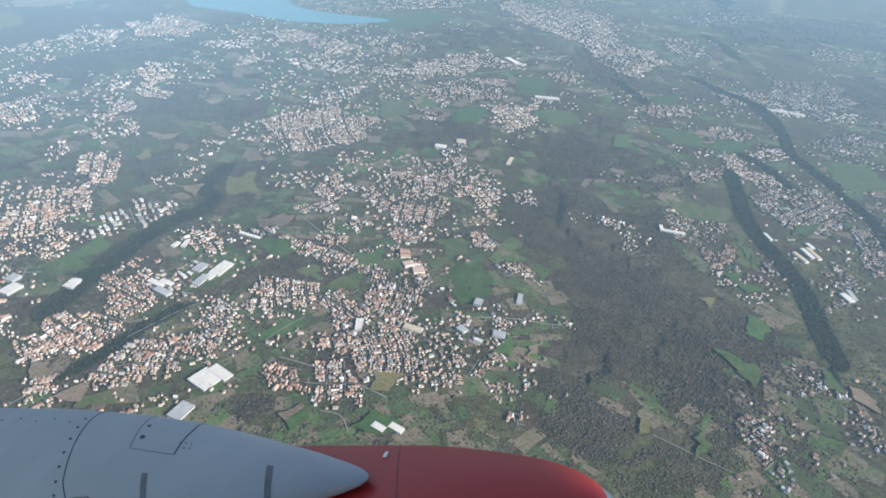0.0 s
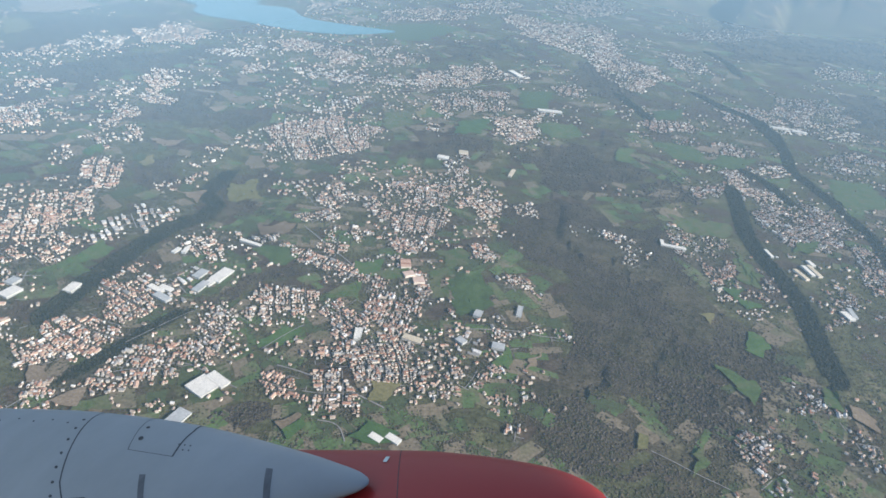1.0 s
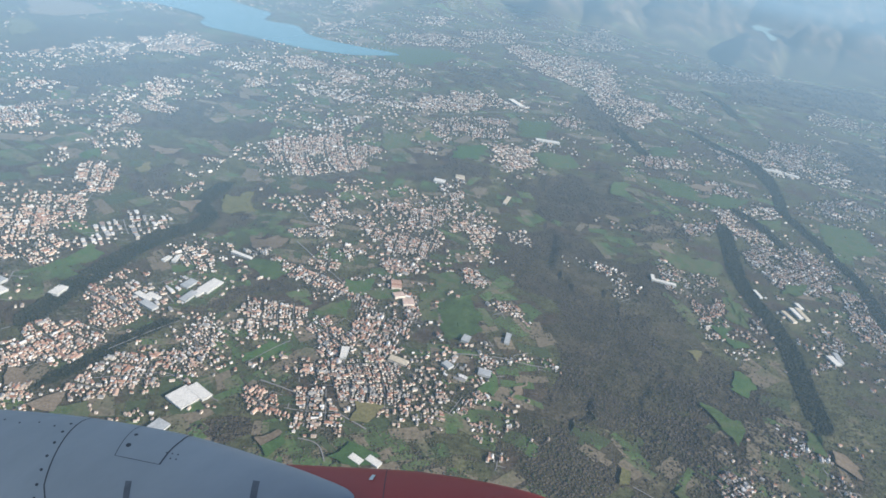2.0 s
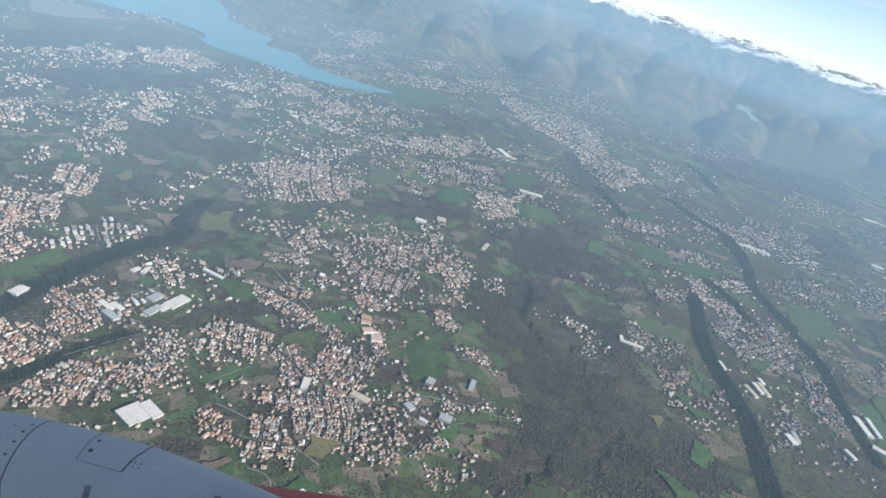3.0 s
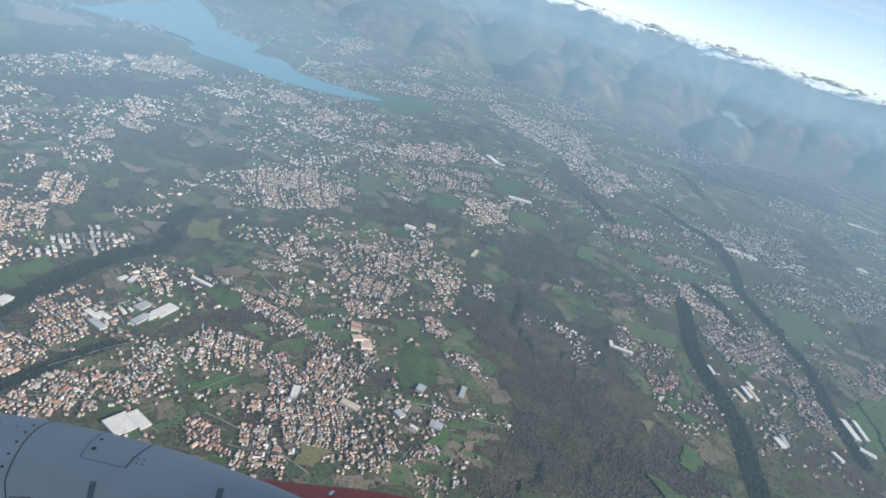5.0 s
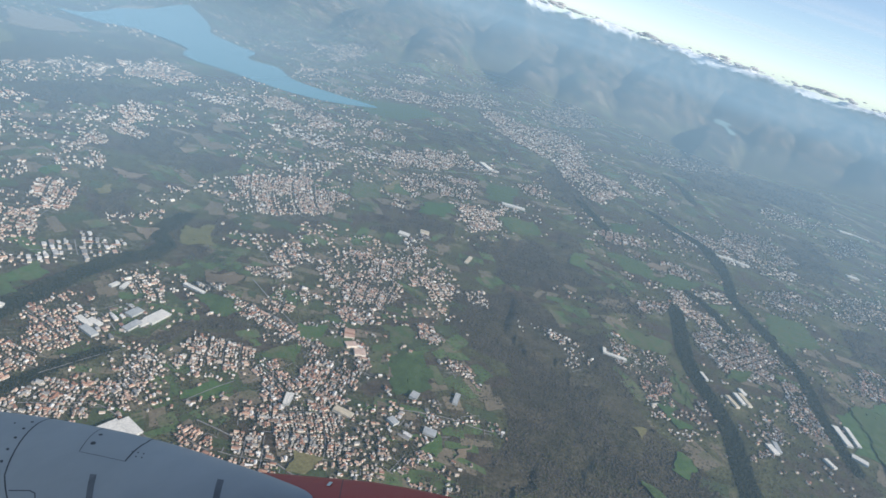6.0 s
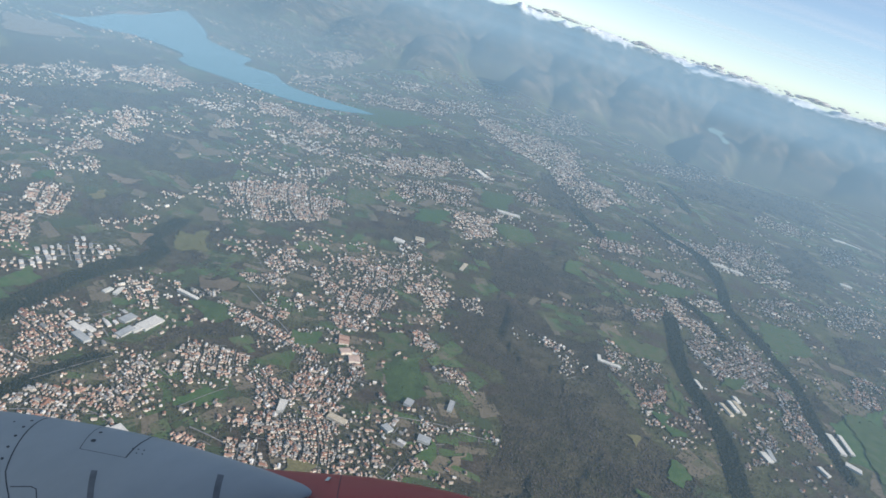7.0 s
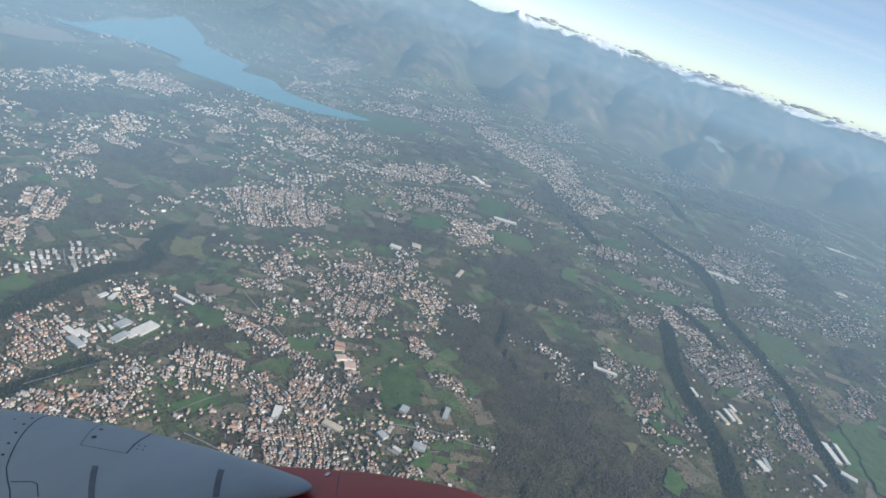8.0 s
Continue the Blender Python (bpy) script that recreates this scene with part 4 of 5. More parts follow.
# ---------------------------------------------------------------- halls and large buildings
HALL_LOOK = {"white": (M_WHITE, "long white warehouse with a ribbed sheet-metal roof"), "grey": (M_GREY, "grey industrial hall with a ribbed roof"),
             "tan": (M_TAN, "tan-roofed farm or factory building"), "red": (M_RED, "large building with an orange tile roof"), "pink": (M_PINK, "large building with a faded pink tile roof")}
for kind, x, y, long, wide, tall, turn in HALLS:
    mat, label = HALL_LOOK[kind]
    z = float(land(np.array([x]), np.array([y]))[0])
    h = tagged(new("warehouse" if kind in ("white", "grey") else "building"), label, "building", "large buildings")
    h.matrix_basis = pose(x, y, z, 0, 0, turn)
    a, b = long / 2, wide / 2
    v, f = box(-a, -b, -1.5, a, b, tall)
    part("wall", v, f, M_WALL if kind in ("red", "pink", "tan") else M_GREY, h)
    # ribbed roof: shallow saw-teeth along the hall
    teeth = max(2, int(long / 0.9))
    verts, faces = [], []
    for k in range(teeth):
        x0, x1 = -a - 0.1 + k * (long + 0.2) / teeth, -a - 0.1 + (k + 1) * (long + 0.2) / teeth
        xm, base = x0 + 0.72 * (x1 - x0), len(verts)
        for xx, zz in ((x0, tall + 0.02), (xm, tall + 0.12), (x1, tall + 0.02)):
            verts += [(xx, -b - 0.1, zz), (xx, b + 0.1, zz)]
        faces += [(base, base + 2, base + 3, base + 1), (base + 2, base + 4, base + 5, base + 3), (base, base + 4, base + 2), (base + 1, base + 3, base + 5)]
    part("roof", verts, faces, mat, h)
    v, f = box(-a - 0.18, -b - 0.22, tall - 0.15, a + 0.18, -b - 0.11, tall + 0.2)
    part("parapet", v, f, mat, h)
    v, f = box(-a * 0.4, -b - 0.06, -0.2, -a * 0.4 + min(1.2, a * 0.5), -b + 0.02, tall * 0.6)
    part("door", v, f, M_GREY, h)

# ---------------------------------------------------------------- farmland parcels
count = 3600
r, az = 210 * np.exp(rng.random(count) * math.log(2500 / 210)), np.radians(rng.uniform(-42, 46, count))
x, y = r * np.sin(az), r * np.cos(az)
ok = ~covered(x, y, TOWNS) & ~covered(x, y, [w for w in WOODS if w[1] > 0.5]) & ~covered(x, y, FIELDS) & ~inside(LAKE, x, y) & (fbm(x, y, 160, 3) > 0.42)
for line, width, depth in SCARPS:
    s, part_of = step_of(line, width, x, y)
    ok &= (s < -0.7 * width) | (s > 1.4 * width) | (part_of < 0.3) | (depth < 6)
verts, faces, hedges = [], [], []
for k in np.flatnonzero(ok):
    scale = (r[k] / 420) ** 0.55
    w, length = rng.uniform(5, 15) * scale, rng.uniform(8, 28) * scale
    turn = math.pi * (fbm(x[k : k + 1], y[k : k + 1], 200, 2)[0]) * 2 + (math.pi / 2 if rng.random() < 0.3 else 0)
    c, s = math.cos(turn), math.sin(turn)
    base = len(verts)
    uu, vv = np.meshgrid(np.linspace(-w / 2, w / 2, 4), np.linspace(-length / 2, length / 2, 6))
    skew = rng.uniform(-0.35, 0.35)
    uu = uu * (1 + 0.25 * rng.uniform(-1, 1) * vv / length) + skew * vv
    px, py = x[k] + uu * c - vv * s, y[k] + uu * s + vv * c
    px, py = px + 1.6 * (fbm(px, py, 8, 2) - 0.5), py + 1.6 * (fbm(px + 70, py, 8, 2) - 0.5)
    lift = 0.1 + 0.12 * rng.random()
    verts += [(a, b, lift) for a, b in zip(px.ravel(), py.ravel())]
    faces += [(base + i * 4 + j, base + i * 4 + j + 1, base + i * 4 + j + 5, base + i * 4 + j + 4) for i in range(5) for j in range(3)]
    if r[k] < 900:
        for edge in ((px[0], py[0]), (px[:, 0], py[:, 0]), (px[:, -1], py[:, -1])):
            if rng.random() < 0.55:
                for t in np.arange(0, 1, 1.7 / length):
                    hedges.append((np.interp(t, np.linspace(0, 1, len(edge[0])), edge[0]), np.interp(t, np.linspace(0, 1, len(edge[1])), edge[1])))
verts = np.array(verts)
verts[:, 2] += land(verts[:, 0], verts[:, 1])
tagged(new("farmland", mesh_of("farmland", verts, faces, [M_PARCEL], shade=True)), "patchwork of small green and brown fields", "fields", kind="stuff")

# ---------------------------------------------------------------- trees
ICO = bmesh.new()
bmesh.ops.create_icosphere(ICO, subdivisions=1, radius=1)
ICO_V = np.array([v.co[:] for v in ICO.verts])
ICO_F = np.array([[v.index for v in f.verts] for f in ICO.faces])
ICO.free()
OCT_V = np.array([(1, 0, 0), (-0.5, 0.87, 0.1), (-0.5, -0.87, -0.1), (0.1, 0, 0.9), (0, 0.1, -0.9)], float)
OCT_F = np.array([(0, 1, 3), (1, 2, 3), (2, 0, 3), (1, 0, 4), (2, 1, 4), (0, 2, 4)])


def trees(name, label, x, y, size, mat, shape, seed, lofty=1.0):
    g = np.random.default_rng(seed)
    sv, sf = shape
    n = len(x)
    z = land(x, y)
    turn = g.uniform(0, 2 * math.pi, n)
    c, s = np.cos(turn)[:, None], np.sin(turn)[:, None]
    jit = (1 + g.uniform(-0.35, 0.35, (n, len(sv)))) * (0.78 if len(sv) > 6 else 1.0)
    w = size[:, None] * jit
    tall = size * g.uniform(0.22, 0.5, n) * lofty
    vx = x[:, None] + w * (sv[:, 0] * c - sv[:, 1] * s)
    vy = y[:, None] + w * (sv[:, 0] * s + sv[:, 1] * c)
    vz = z[:, None] + tall[:, None] * (0.75 + sv[:, 2] * jit)
    faces = (np.arange(n)[:, None, None] * len(sv) + sf[None]).reshape(-1, 3)
    me = bpy.data.meshes.new(name)
    me.vertices.add(n * len(sv))
    me.vertices.foreach_set("co", np.stack([vx, vy, vz], -1).ravel())
    me.loops.add(faces.size)
    me.loops.foreach_set("vertex_index", faces.ravel().astype(np.int32))
    me.polygons.add(len(faces))
    me.polygons.foreach_set("loop_start", np.arange(0, faces.size, 3, dtype=np.int32))
    me.update(calc_edges=True)
    me.polygons.foreach_set("use_smooth", np.ones(len(faces), bool))
    me.materials.append(mat)
    return tagged(new(name, me), label, "trees", kind="stuff")


def scatter(outline, gap):
    lo, hi = outline.min(0) - 26, outline.max(0) + 26
    n = int((hi[0] - lo[0]) * (hi[1] - lo[1]) / gap**2)
    px, py = rng.uniform(lo[0], hi[0], n), rng.uniform(lo[1], hi[1], n)
    ok = inside(outline, px, py, 42) & (rng.random(n) < 0.08 + 1.2 * smooth(0.38, 0.53, fbm(px, py, 48, 5)))
    return px[ok], py[ok]


wx, wy, ws = [], [], []
for outline, density in WOODS:
    far = np.hypot(*outline.mean(0))
    gap = 1.05 * max(1.0, far / 400) ** 1.0 / density**0.5
    px, py = scatter(outline, gap)
    wx.append(px), wy.append(py), ws.append(np.exp(rng.normal(-0.15, 0.32, len(px))) * gap * 0.72)
dx, dy, ds = [], [], []
# trees whose dark colour includes the slope's shade, along the scarp faces
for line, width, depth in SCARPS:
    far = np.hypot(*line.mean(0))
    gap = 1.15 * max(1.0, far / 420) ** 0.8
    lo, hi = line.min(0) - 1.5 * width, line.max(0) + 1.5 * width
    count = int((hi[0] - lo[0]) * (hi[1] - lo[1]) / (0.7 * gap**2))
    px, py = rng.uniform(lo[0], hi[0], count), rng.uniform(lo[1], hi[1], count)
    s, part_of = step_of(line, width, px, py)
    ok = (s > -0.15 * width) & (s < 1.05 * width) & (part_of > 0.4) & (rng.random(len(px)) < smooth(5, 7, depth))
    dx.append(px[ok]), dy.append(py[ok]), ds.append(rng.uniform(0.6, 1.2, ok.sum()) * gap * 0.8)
wx, wy, ws = np.concatenate(wx), np.concatenate(wy), np.concatenate(ws)
ok = ~covered(wx, wy, FIELDS) & ~inside(LAKE, wx, wy)
wx, wy, ws = wx[ok], wy[ok], ws[ok]
close = np.hypot(wx, wy) < 330
trees("woodland", "dense bare winter woodland with grey-brown crowns", wx[close], wy[close], ws[close], M_TREE, (ICO_V, ICO_F), 3, 0.42)
trees("woodland", "distant bare winter woodland on slopes", wx[~close], wy[~close], ws[~close], M_TREE, (OCT_V, OCT_F), 4, 0.55)

dx, dy, ds = np.concatenate(dx), np.concatenate(dy), np.concatenate(ds)
trees("woodland", "conifer woodland on the steep valley sides, slope shade painted into its dark colour", dx, dy, ds, M_DARK, (OCT_V, OCT_F), 8, 1.2)

# garden trees among the houses, hedges, scattered copses
plot2 = np.concatenate([P, P, P[::2]])
spread = (np.hypot(plot2[:, 0], plot2[:, 1]) / 400) ** 0.5
gx, gy = plot2[:, 0] + rng.normal(0, 2.6, len(plot2)) * spread, plot2[:, 1] + rng.normal(0, 2.6, len(plot2)) * spread
count = 150000
r, az = 200 * np.exp(rng.random(count) * math.log(1300 / 200)), np.radians(rng.uniform(-42, 46, count))
sx, sy = r * np.sin(az), r * np.cos(az)
ok = (fbm(sx, sy, 30, 5) > 0.485 - 0.06 * (az > 0.05)) & (~covered(sx, sy, FIELDS) | (rng.random(count) < 0.07)) & ~inside(LAKE, sx, sy)
hd = np.array(hedges).reshape(-1, 2)
trees("garden_trees", "dark evergreen trees in the gardens of houses", gx, gy, rng.uniform(0.4, 0.95, len(gx)) * spread, M_GARDEN, (OCT_V, OCT_F), 9, 2.1)
ax, ay = np.concatenate([sx[ok], hd[:, 0]]), np.concatenate([sy[ok], hd[:, 1]])
size = np.exp(rng.normal(-0.55, 0.3, len(ax))) * np.maximum(1, np.hypot(ax, ay) / 500) ** 0.6
close = np.hypot(ax, ay) < 340
trees("garden_trees", "dark green and brown trees between houses and fields", ax[close], ay[close], size[close], M_SCRUB, (ICO_V, ICO_F), 5, 0.6)
trees("garden_trees", "far trees and hedges between fields", ax[~close], ay[~close], size[~close], M_SCRUB, (OCT_V, OCT_F), 6)

# ---------------------------------------------------------------- clouds over the mountains
M_CLOUD = material("cloud", [(0.74, 0.74, 0.75), (0.85, 0.85, 0.85)], 0.01, rough=1.0)
glow, both = M_CLOUD.node_tree.nodes.new("ShaderNodeBsdfTranslucent"), M_CLOUD.node_tree.nodes.new("ShaderNodeMixShader")
glow.inputs["Color"].default_value, both.inputs[0].default_value = (0.86, 0.86, 0.85, 1), 0.5
M_CLOUD.node_tree.links.new(M_CLOUD.node_tree.nodes["Principled BSDF"].outputs[0], both.inputs[1])
M_CLOUD.node_tree.links.new(glow.outputs[0], both.inputs[2])
M_CLOUD.node_tree.links.new(both.outputs[0], M_CLOUD.node_tree.nodes["Material Output"].inputs["Surface"])


def cloud(heading, far, z, length, lumps, seed):
    """A long low cloud of overlapping soft lumps."""
    g = np.random.default_rng(seed)
    bm = bmesh.new()
    for k in range(lumps):
        u = (k + g.uniform(-0.4, 0.4)) / lumps - 0.5
        a = radians(heading)
        c = Vector((far * math.sin(a) + u * length * math.cos(a), far * math.cos(a) - u * length * math.sin(a) + g.normal(0, 20), z + g.normal(0, 7)))
        size = g.uniform(0.5, 1.0) * (1.15 - 1.6 * abs(u)) * length / lumps * 1.15
        got = bmesh.ops.create_icosphere(bm, subdivisions=3, radius=1, matrix=Matrix.Translation(c) @ Matrix.Diagonal((size, size, size * 0.27, 1)))
        for v in got["verts"]:
            v.co += (v.co - c) * (0.5 * (noise.fractal(v.co * 0.02, 1.0, 2.0, 4)))
    me = bpy.data.meshes.new("cloud")
    bm.to_mesh(me)
    bm.free()
    me.materials.append(M_CLOUD)
    me.polygons.foreach_set("use_smooth", np.ones(len(me.polygons), bool))
    tagged(new("cloud", me), "long low grey-white cloud bank above the snowy ridge", "cloud", "clouds along the ridge")


cloud(6.0, 4650, 360, 560, 14, 1)
cloud(13.5, 4650, 352, 460, 12, 2)
cloud(20.5, 4600, 362, 560, 15, 3)
cloud(27.5, 4600, 360, 520, 13, 4)
cloud(34.0, 4550, 352, 500, 12, 5)

# ---------------------------------------------------------------- high streaks of cloud
def cirrus():
    m = bpy.data.materials.new("cirrus")
    m.use_nodes = True
    n, link = m.node_tree.nodes, m.node_tree.links.new
    n.remove(n["Principled BSDF"])
    ice, clear, mix = n.new("ShaderNodeBsdfTranslucent"), n.new("ShaderNodeBsdfTransparent"), n.new("ShaderNodeMixShader")
    ice.inputs["Color"].default_value = (0.9, 0.92, 0.95, 1)
    tc, turn, wisp, ramp = n.new("ShaderNodeTexCoord"), n.new("ShaderNodeMapping"), n.new("ShaderNodeTexNoise"), n.new("ShaderNodeMapRange")
    turn.inputs["Rotation"].default_value = (0, 0, radians(-24))
    turn.inputs["Scale"].default_value = (0.0004, 0.0022, 1)
    wisp.inputs["Scale"].default_value, wisp.inputs["Detail"].default_value, wisp.inputs["Distortion"].default_value = 1.0, 7, 0.4
    link(tc.outputs["Object"], turn.inputs["Vector"])
    link(turn.outputs[0], wisp.inputs["Vector"])
    ramp.inputs[1].default_value, ramp.inputs[2].default_value, ramp.inputs[3].default_value, ramp.inputs[4].default_value = 0.46, 0.8, 0.0, 0.4
    link(wisp.outputs["Fac"], ramp.inputs[0])
    link(ramp.outputs[0], mix.inputs[0])
    link(clear.outputs[0], mix.inputs[1])
    link(ice.outputs[0], mix.inputs[2])
    link(mix.outputs[0], n["Material Output"].inputs["Surface"])
    me = mesh_of("cirrus", [(-2500, 1200, 560), (3600, 1200, 560), (3600, 4600, 560), (-2500, 4600, 560)], [(0, 1, 2, 3)], [m])
    ob = tagged(new("cirrus_cloud", me), "thin white streaks of high cloud", "cloud", kind="structure")
    ob.visible_shadow = False


cirrus()

# ---------------------------------------------------------------- haze
def haze_sheet():
    """A sheet over the plain, climbing gently towards the mountains, that paints in the air's haze: its opacity grows
    with distance.
    """
    m = bpy.data.materials.new("haze")
    m.use_nodes = True
    n, link = m.node_tree.nodes, m.node_tree.links.new
    n.remove(n["Principled BSDF"])
    haze_tint, clear, mix = n.new("ShaderNodeBsdfDiffuse"), n.new("ShaderNodeBsdfTransparent"), n.new("ShaderNodeMixShader")
    haze_tint.inputs["Color"].default_value = (*HAZE_COLOUR, 1)
    # one fixed upward normal keeps the painted haze evenly bright at every heading
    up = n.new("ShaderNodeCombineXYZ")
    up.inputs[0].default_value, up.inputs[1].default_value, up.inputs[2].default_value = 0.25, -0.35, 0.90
    link(up.outputs[0], haze_tint.inputs["Normal"])
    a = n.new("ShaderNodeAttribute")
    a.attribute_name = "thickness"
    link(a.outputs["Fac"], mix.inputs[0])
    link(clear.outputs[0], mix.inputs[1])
    link(haze_tint.outputs[0], mix.inputs[2])
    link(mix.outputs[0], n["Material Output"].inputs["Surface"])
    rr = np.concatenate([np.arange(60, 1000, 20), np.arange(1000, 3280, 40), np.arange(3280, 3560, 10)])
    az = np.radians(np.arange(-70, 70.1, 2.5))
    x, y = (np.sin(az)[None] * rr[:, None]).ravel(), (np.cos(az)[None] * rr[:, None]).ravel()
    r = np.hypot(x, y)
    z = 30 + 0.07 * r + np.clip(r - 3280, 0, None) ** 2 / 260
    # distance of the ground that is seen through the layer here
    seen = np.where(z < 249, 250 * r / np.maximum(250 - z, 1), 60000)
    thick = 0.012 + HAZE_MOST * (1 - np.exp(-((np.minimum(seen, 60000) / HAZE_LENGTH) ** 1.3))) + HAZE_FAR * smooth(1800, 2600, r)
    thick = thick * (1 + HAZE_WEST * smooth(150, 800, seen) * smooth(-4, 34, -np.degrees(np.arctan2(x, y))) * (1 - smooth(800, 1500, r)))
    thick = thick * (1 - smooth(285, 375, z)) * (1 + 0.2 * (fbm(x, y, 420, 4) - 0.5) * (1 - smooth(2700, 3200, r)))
    na = len(az)
    i, j = np.meshgrid(np.arange(len(rr) - 1), np.arange(na - 1), indexing="ij")
    k = (i * na + j).ravel()
    faces = np.stack([k, k + 1, k + na + 1, k + na], -1)[:, ::-1].tolist()
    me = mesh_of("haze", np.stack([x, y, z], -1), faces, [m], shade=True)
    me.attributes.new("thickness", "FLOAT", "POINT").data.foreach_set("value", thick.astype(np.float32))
    ob = tagged(new("haze", me), "sheet of painted bluish haze over the plain and before the high range", "haze", kind="structure")
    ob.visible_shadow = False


haze_sheet()

# ---------------------------------------------------------------- aircraft engine
SHIP = aim(0.0, 29.98, 8.37, (0.054, 0.391, 249.844))
PAINT_WHITE = material("white_paint", [(0.35, 0.348, 0.342), (0.425, 0.422, 0.413)], 1.3, rough=0.46)
PAINT_RED = material("red_paint", [(0.40, 0.026, 0.024), (0.46, 0.032, 0.028)], 0.7, rough=0.4)
METAL_LIP = material("dull_metal", [(0.42, 0.44, 0.46), (0.52, 0.54, 0.56)], 2.0, rough=0.35, metal=0.9)
SLOT_GREY = material("latch_grey", [(0.11, 0.11, 0.115), (0.2, 0.2, 0.205)], 9.0, rough=0.6)
DARK_GAP = material("dark_gap", [(0.05, 0.05, 0.055), (0.09, 0.09, 0.095)], 6.0, rough=0.7)
WHITE_LINE = [(-3.9, 0.50), (-3.5, 0.49), (-3.04, 0.478), (-2.46, 0.458), (-1.88, 0.394), (-1.49, 0.324), (-1.10, 0.227), (-0.87, 0.165), (-0.72, 0.117), (-0.64, 0.091), (-0.565, 0.062), (-0.525, 0.037), (-0.505, 0.018), (-0.50, 0.0)]
RED_LINE = [(-3.9, 1.02), (-2.296, 1.064), (-0.403, 1.064), (0.078, 1.044), (0.549, 0.99), (0.93, 0.918), (1.165, 0.829), (1.288, 0.745)]
LIP_LINE = [(1.288, 0.745), (1.366, 0.683), (1.422, 0.605), (1.434, 0.526), (1.389, 0.47), (1.232, 0.437), (0.672, 0.448)]
WHITE_AXIS, RED_AXIS = (-1.570, -4.2), (-2.706, -4.902)


def radius_at(line, s):
    """The radius of a turned body, smooth between the stations of its line."""
    xs, rs = [p[0] for p in line], [p[1] for p in line]
    return float(np.interp(s, xs, rs))


def rounded(line, steps=5):
    p = np.array(line, float)
    fine = [p[0]]
    for k in range(len(p) - 1):
        a, b, c, d = p[max(k - 1, 0)], p[k], p[k + 1], p[min(k + 2, len(p) - 1)]
        for t in np.linspace(0, 1, steps + 1)[1:]:
            fine.append(0.5 * (2 * b + (c - a) * t + (2 * a - 5 * b + 4 * c - d) * t**2 + (3 * b - a - 3 * c + d) * t**3))
    q = np.array(fine)
    q[:, 1] = np.maximum(q[:, 1], 0.0)
    return [tuple(v) for v in q]


WHITE_FINE, RED_FINE, LIP_FINE = rounded(WHITE_LINE), rounded(RED_LINE), rounded(LIP_LINE)


def on_body(line, axis, s, phi, lift=0.0):
    """A place on a turned body: station s along it, phi degrees round from the side that faces the cabin."""
    r = radius_at(line, s) + lift
    return (s, axis[0] + r * math.sin(radians(phi)), axis[1] + r * math.cos(radians(phi)))


def turned(name, line, axis, mat, parent, around=96, label=""):
    verts, faces = [], []
    for s, r in line:
        verts += [(s, axis[0] + r * math.sin(2 * math.pi * k / around), axis[1] + r * math.cos(2 * math.pi * k / around)) for k in range(around)]
    for i in range(len(line) - 1):
        for k in range(around):
            n = (k + 1) % around
            faces.append((i * around + k, i * around + n, (i + 1) * around + n, (i + 1) * around + k))
    ob = new(name, mesh_of(name, verts, faces, [mat], shade=True))
    ob.parent = parent
    if label:
        tagged(ob, label)
    return ob


def strip(name, line, axis, stations, mat, parent, width=0.009, lift=0.002):
    """A narrow raised band along stations (s, phi) on a turned body: a panel gap or a sealed joint."""
    pts = []
    for (s0, p0), (s1, p1) in zip(stations[:-1], stations[1:]):
        pts += [(s0 + (s1 - s0) * t, p0 + (p1 - p0) * t) for t in np.linspace(0, 1, 14, endpoint=False)]
    pts.append(stations[-1])
    verts = []
    for k, (s, p) in enumerate(pts):
        a, b = pts[max(k - 1, 0)], pts[min(k + 1, len(pts) - 1)]
        r = radius_at(line, s)
        ds, dp = b[0] - a[0], radians(b[1] - a[1]) * r
        size = math.hypot(ds, dp) or 1
        ns, np_ = -dp / size * width / 2, ds / size * width / 2
        for q in (1, -1):
            verts.append(on_body(line, axis, s + q * ns, p + q * math.degrees(np_ / r), lift))
    faces = [(2 * k, 2 * k + 1, 2 * k + 3, 2 * k + 2) for k in range(len(pts) - 1)]
    ob = new(name, mesh_of(name, verts, faces, [mat]))
    ob.parent = parent
    return ob


def stud(line, axis, s, phi, size, mat, parent, name="fastener"):
    """A flat round fastener or drain hole that sits on the skin."""
    c = Vector(on_body(line, axis, s, phi, 0.001))
    out = (Vector(on_body(line, axis, s, phi, 1.0)) - c).normalized()
    e = Vector((1, 0, 0))
    f = out.cross(e)
    ring = [c + size * (math.cos(a) * e + math.sin(a) * f) for a in np.linspace(0, 2 * math.pi, 10, endpoint=False)]
    verts = ring + [p + 0.003 * out for p in ring]
    faces = [tuple(range(10, 20))] + [(k, (k + 1) % 10, 10 + (k + 1) % 10, 10 + k) for k in range(10)]
    ob = new(name, mesh_of(name, verts, faces, [mat]))
    ob.parent = parent


engine = tagged(new("jet_engine"), "white and red aircraft engine nacelle with dark panel joints", "aircraft engine")
engine.matrix_basis = SHIP
white = turned("fan_cowl", WHITE_FINE, WHITE_AXIS, PAINT_WHITE, engine, label="white painted tapering cowl")
red = turned("inlet_cowl", RED_FINE, RED_AXIS, PAINT_RED, engine, label="glossy red inlet cowl")
lip = turned("inlet_lip", LIP_FINE, RED_AXIS, METAL_LIP, engine, label="bare metal inlet lip")
strip("panel_gap", WHITE_FINE, WHITE_AXIS, [(-2.335, 120), (-2.33, 20), (-2.29, 0), (-2.28, -30)], DARK_GAP, white, 0.008)
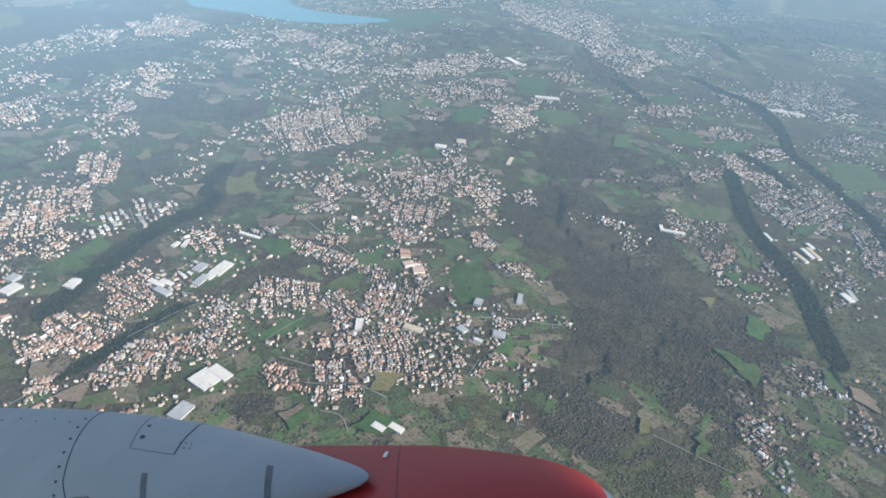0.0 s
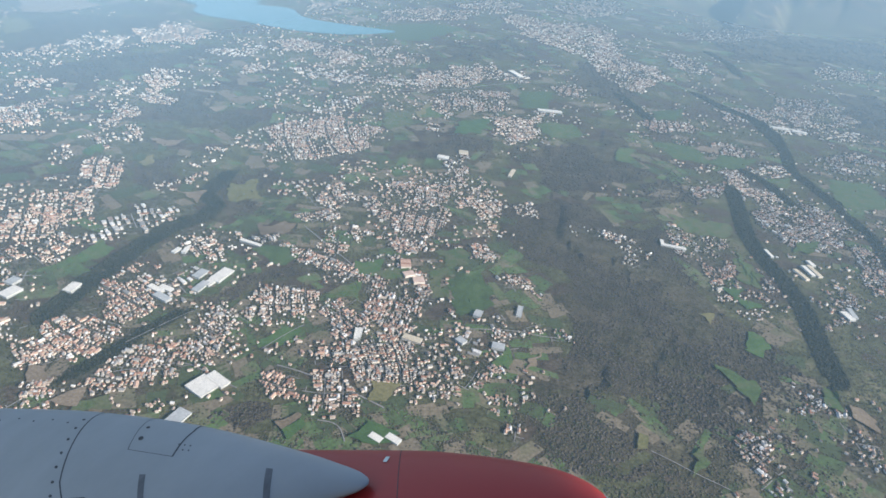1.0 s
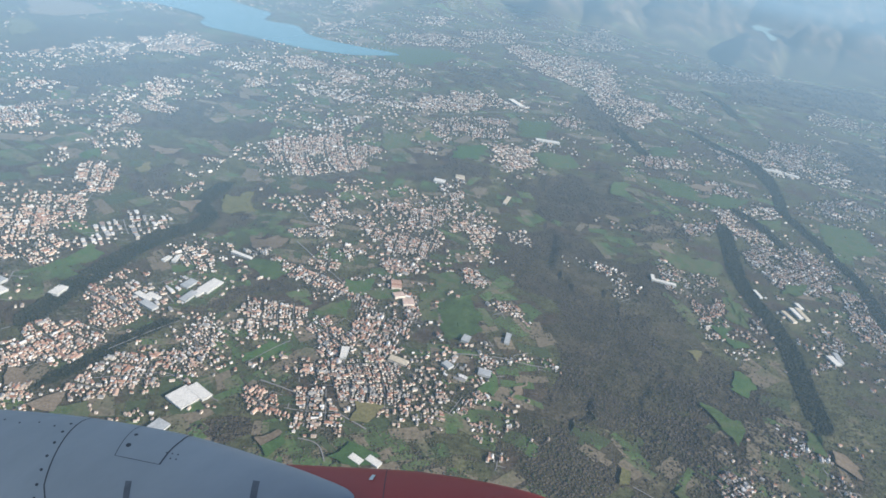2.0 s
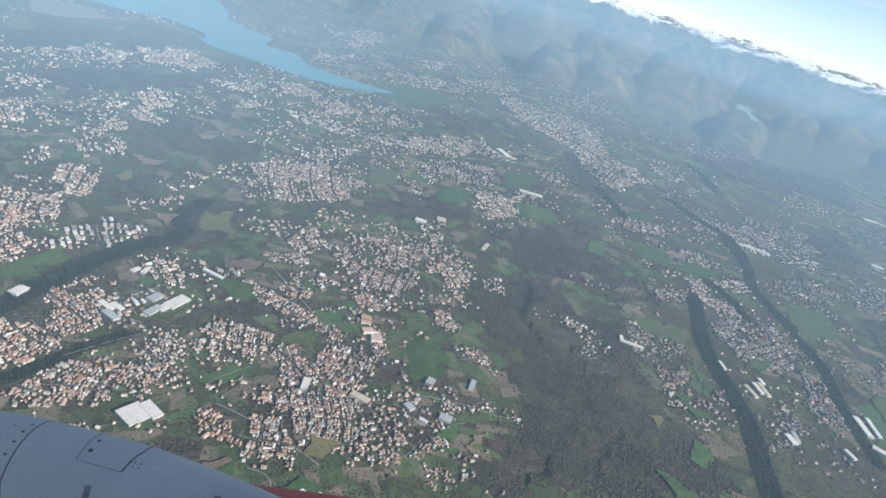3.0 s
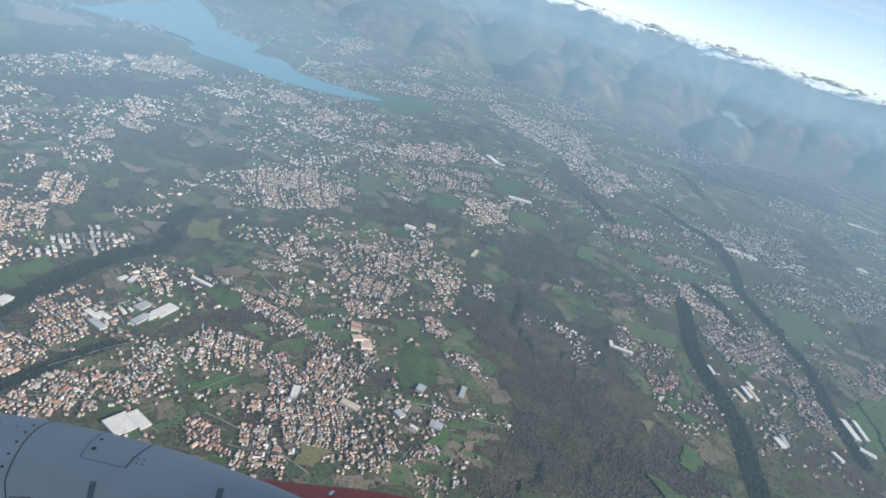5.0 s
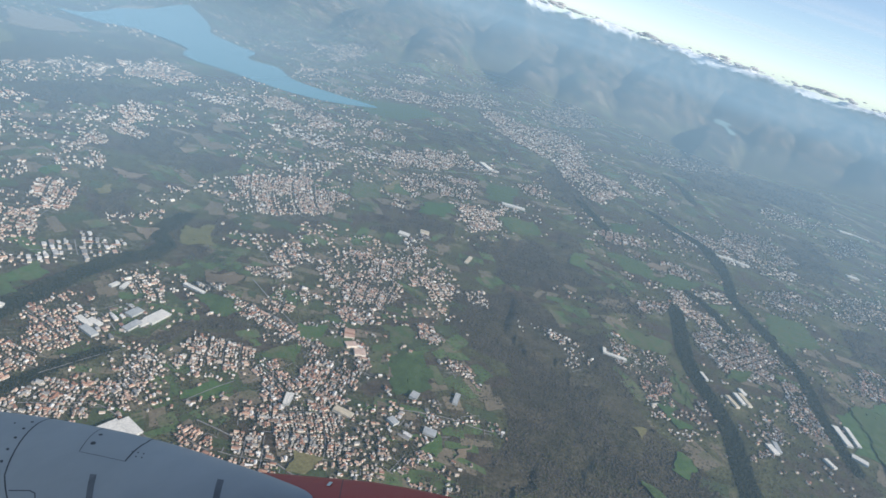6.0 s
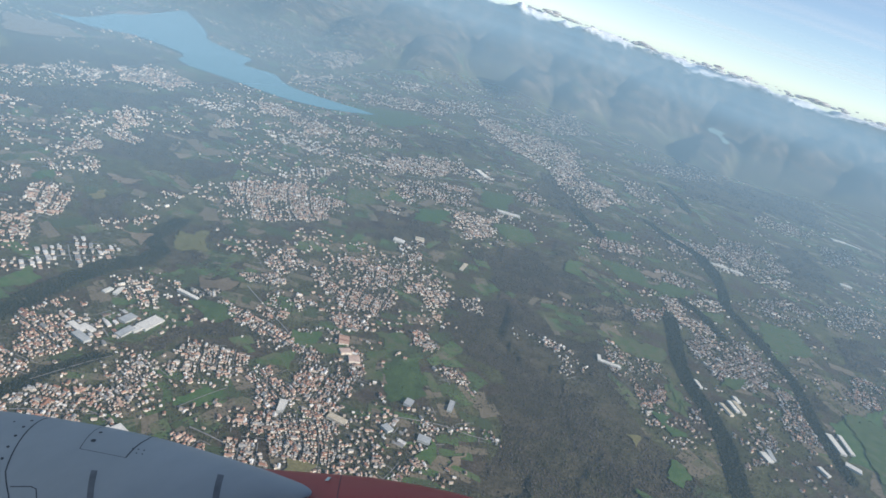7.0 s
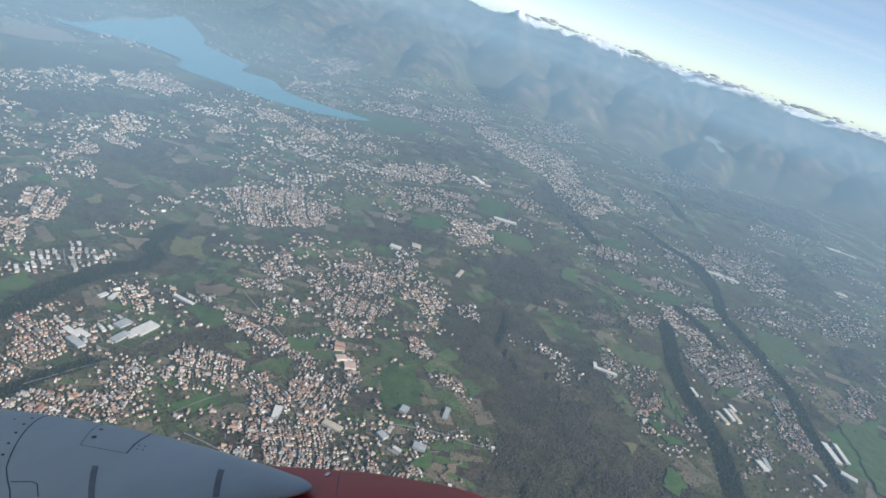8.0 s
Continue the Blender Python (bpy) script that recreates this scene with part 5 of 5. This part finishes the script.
strip("panel_gap", WHITE_FINE, WHITE_AXIS, [(-2.29, 7.5), (-2.18, 8.2), (-2.15, 6), (-2.14, -6)], DARK_GAP, white, 0.006)
strip("panel_gap", WHITE_FINE, WHITE_AXIS, [(-1.987, 110), (-1.990, 48)], DARK_GAP, white, 0.004)
strip("panel_gap", WHITE_FINE, WHITE_AXIS, [(-1.990, 48), (-1.713, 44)], DARK_GAP, white, 0.003)
strip("panel_gap", WHITE_FINE, WHITE_AXIS, [(-1.713, 44), (-1.66, 80), (-1.66, 115)], DARK_GAP, white, 0.009)
strip("latch_slot", WHITE_FINE, WHITE_AXIS, [(-1.860, 26.5), (-1.852, -12)], SLOT_GREY, white, 0.036, 0.003)
strip("latch_slot", WHITE_FINE, WHITE_AXIS, [(-1.121, 40), (-1.128, -14)], SLOT_GREY, white, 0.042, 0.003)
strip("panel_gap", RED_FINE, RED_AXIS, [(-0.353, 125), (-0.317, 40)], DARK_GAP, red, 0.006)
strip("bracket", RED_FINE, RED_AXIS, [(-0.431, 89), (-0.448, 83.5)], METAL_LIP, red, 0.03, 0.012)
stud(WHITE_FINE, WHITE_AXIS, -1.944, 60.5, 0.016, DARK_GAP, white, "drain_hole")
stud(WHITE_FINE, WHITE_AXIS, -1.945, 76, 0.012, DARK_GAP, white, "drain_hole")
for phi in (10, 20, 31, 42, 54, 66, 78):
    stud(WHITE_FINE, WHITE_AXIS, -2.372, phi, 0.009, DARK_GAP, white)
for k in range(8):
    stud(WHITE_FINE, WHITE_AXIS, -2.45 - 0.11 * k, 72 + 3 * (k % 2), 0.006, DARK_GAP, white)
for k in range(6):
    stud(WHITE_FINE, WHITE_AXIS, -1.70 + 0.035 * (k % 3), 52 + 6 * (k // 3), 0.005, DARK_GAP, white)



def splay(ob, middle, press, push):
    """Slides a body of the engine along rays from the SHIP viewpoint to a fitted slanting depth: aft stations lie
    further out from the cabin.
    """
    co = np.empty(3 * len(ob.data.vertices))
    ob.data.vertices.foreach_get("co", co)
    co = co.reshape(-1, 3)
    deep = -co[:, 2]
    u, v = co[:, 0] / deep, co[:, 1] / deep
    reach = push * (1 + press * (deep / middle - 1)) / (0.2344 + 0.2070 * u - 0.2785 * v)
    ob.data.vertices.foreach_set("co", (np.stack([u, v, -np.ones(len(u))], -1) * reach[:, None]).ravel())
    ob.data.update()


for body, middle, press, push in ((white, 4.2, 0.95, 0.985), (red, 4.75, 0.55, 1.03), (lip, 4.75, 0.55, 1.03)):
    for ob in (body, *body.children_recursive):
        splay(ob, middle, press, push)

# the fuselage beside and behind the camera keeps the sun off the engine
hull = tagged(new("fuselage"), "plain white aircraft fuselage side beside the camera", "fuselage", kind="structure")
turned("hull_skin", [(s, 2.4) for s in np.linspace(-6, 26, 33)], (0.4, 3.3), PAINT_WHITE, hull, 48)
hull.matrix_basis = pose(0, 0, 250) @ pose(0, 0, 0, 90, 0, 0)
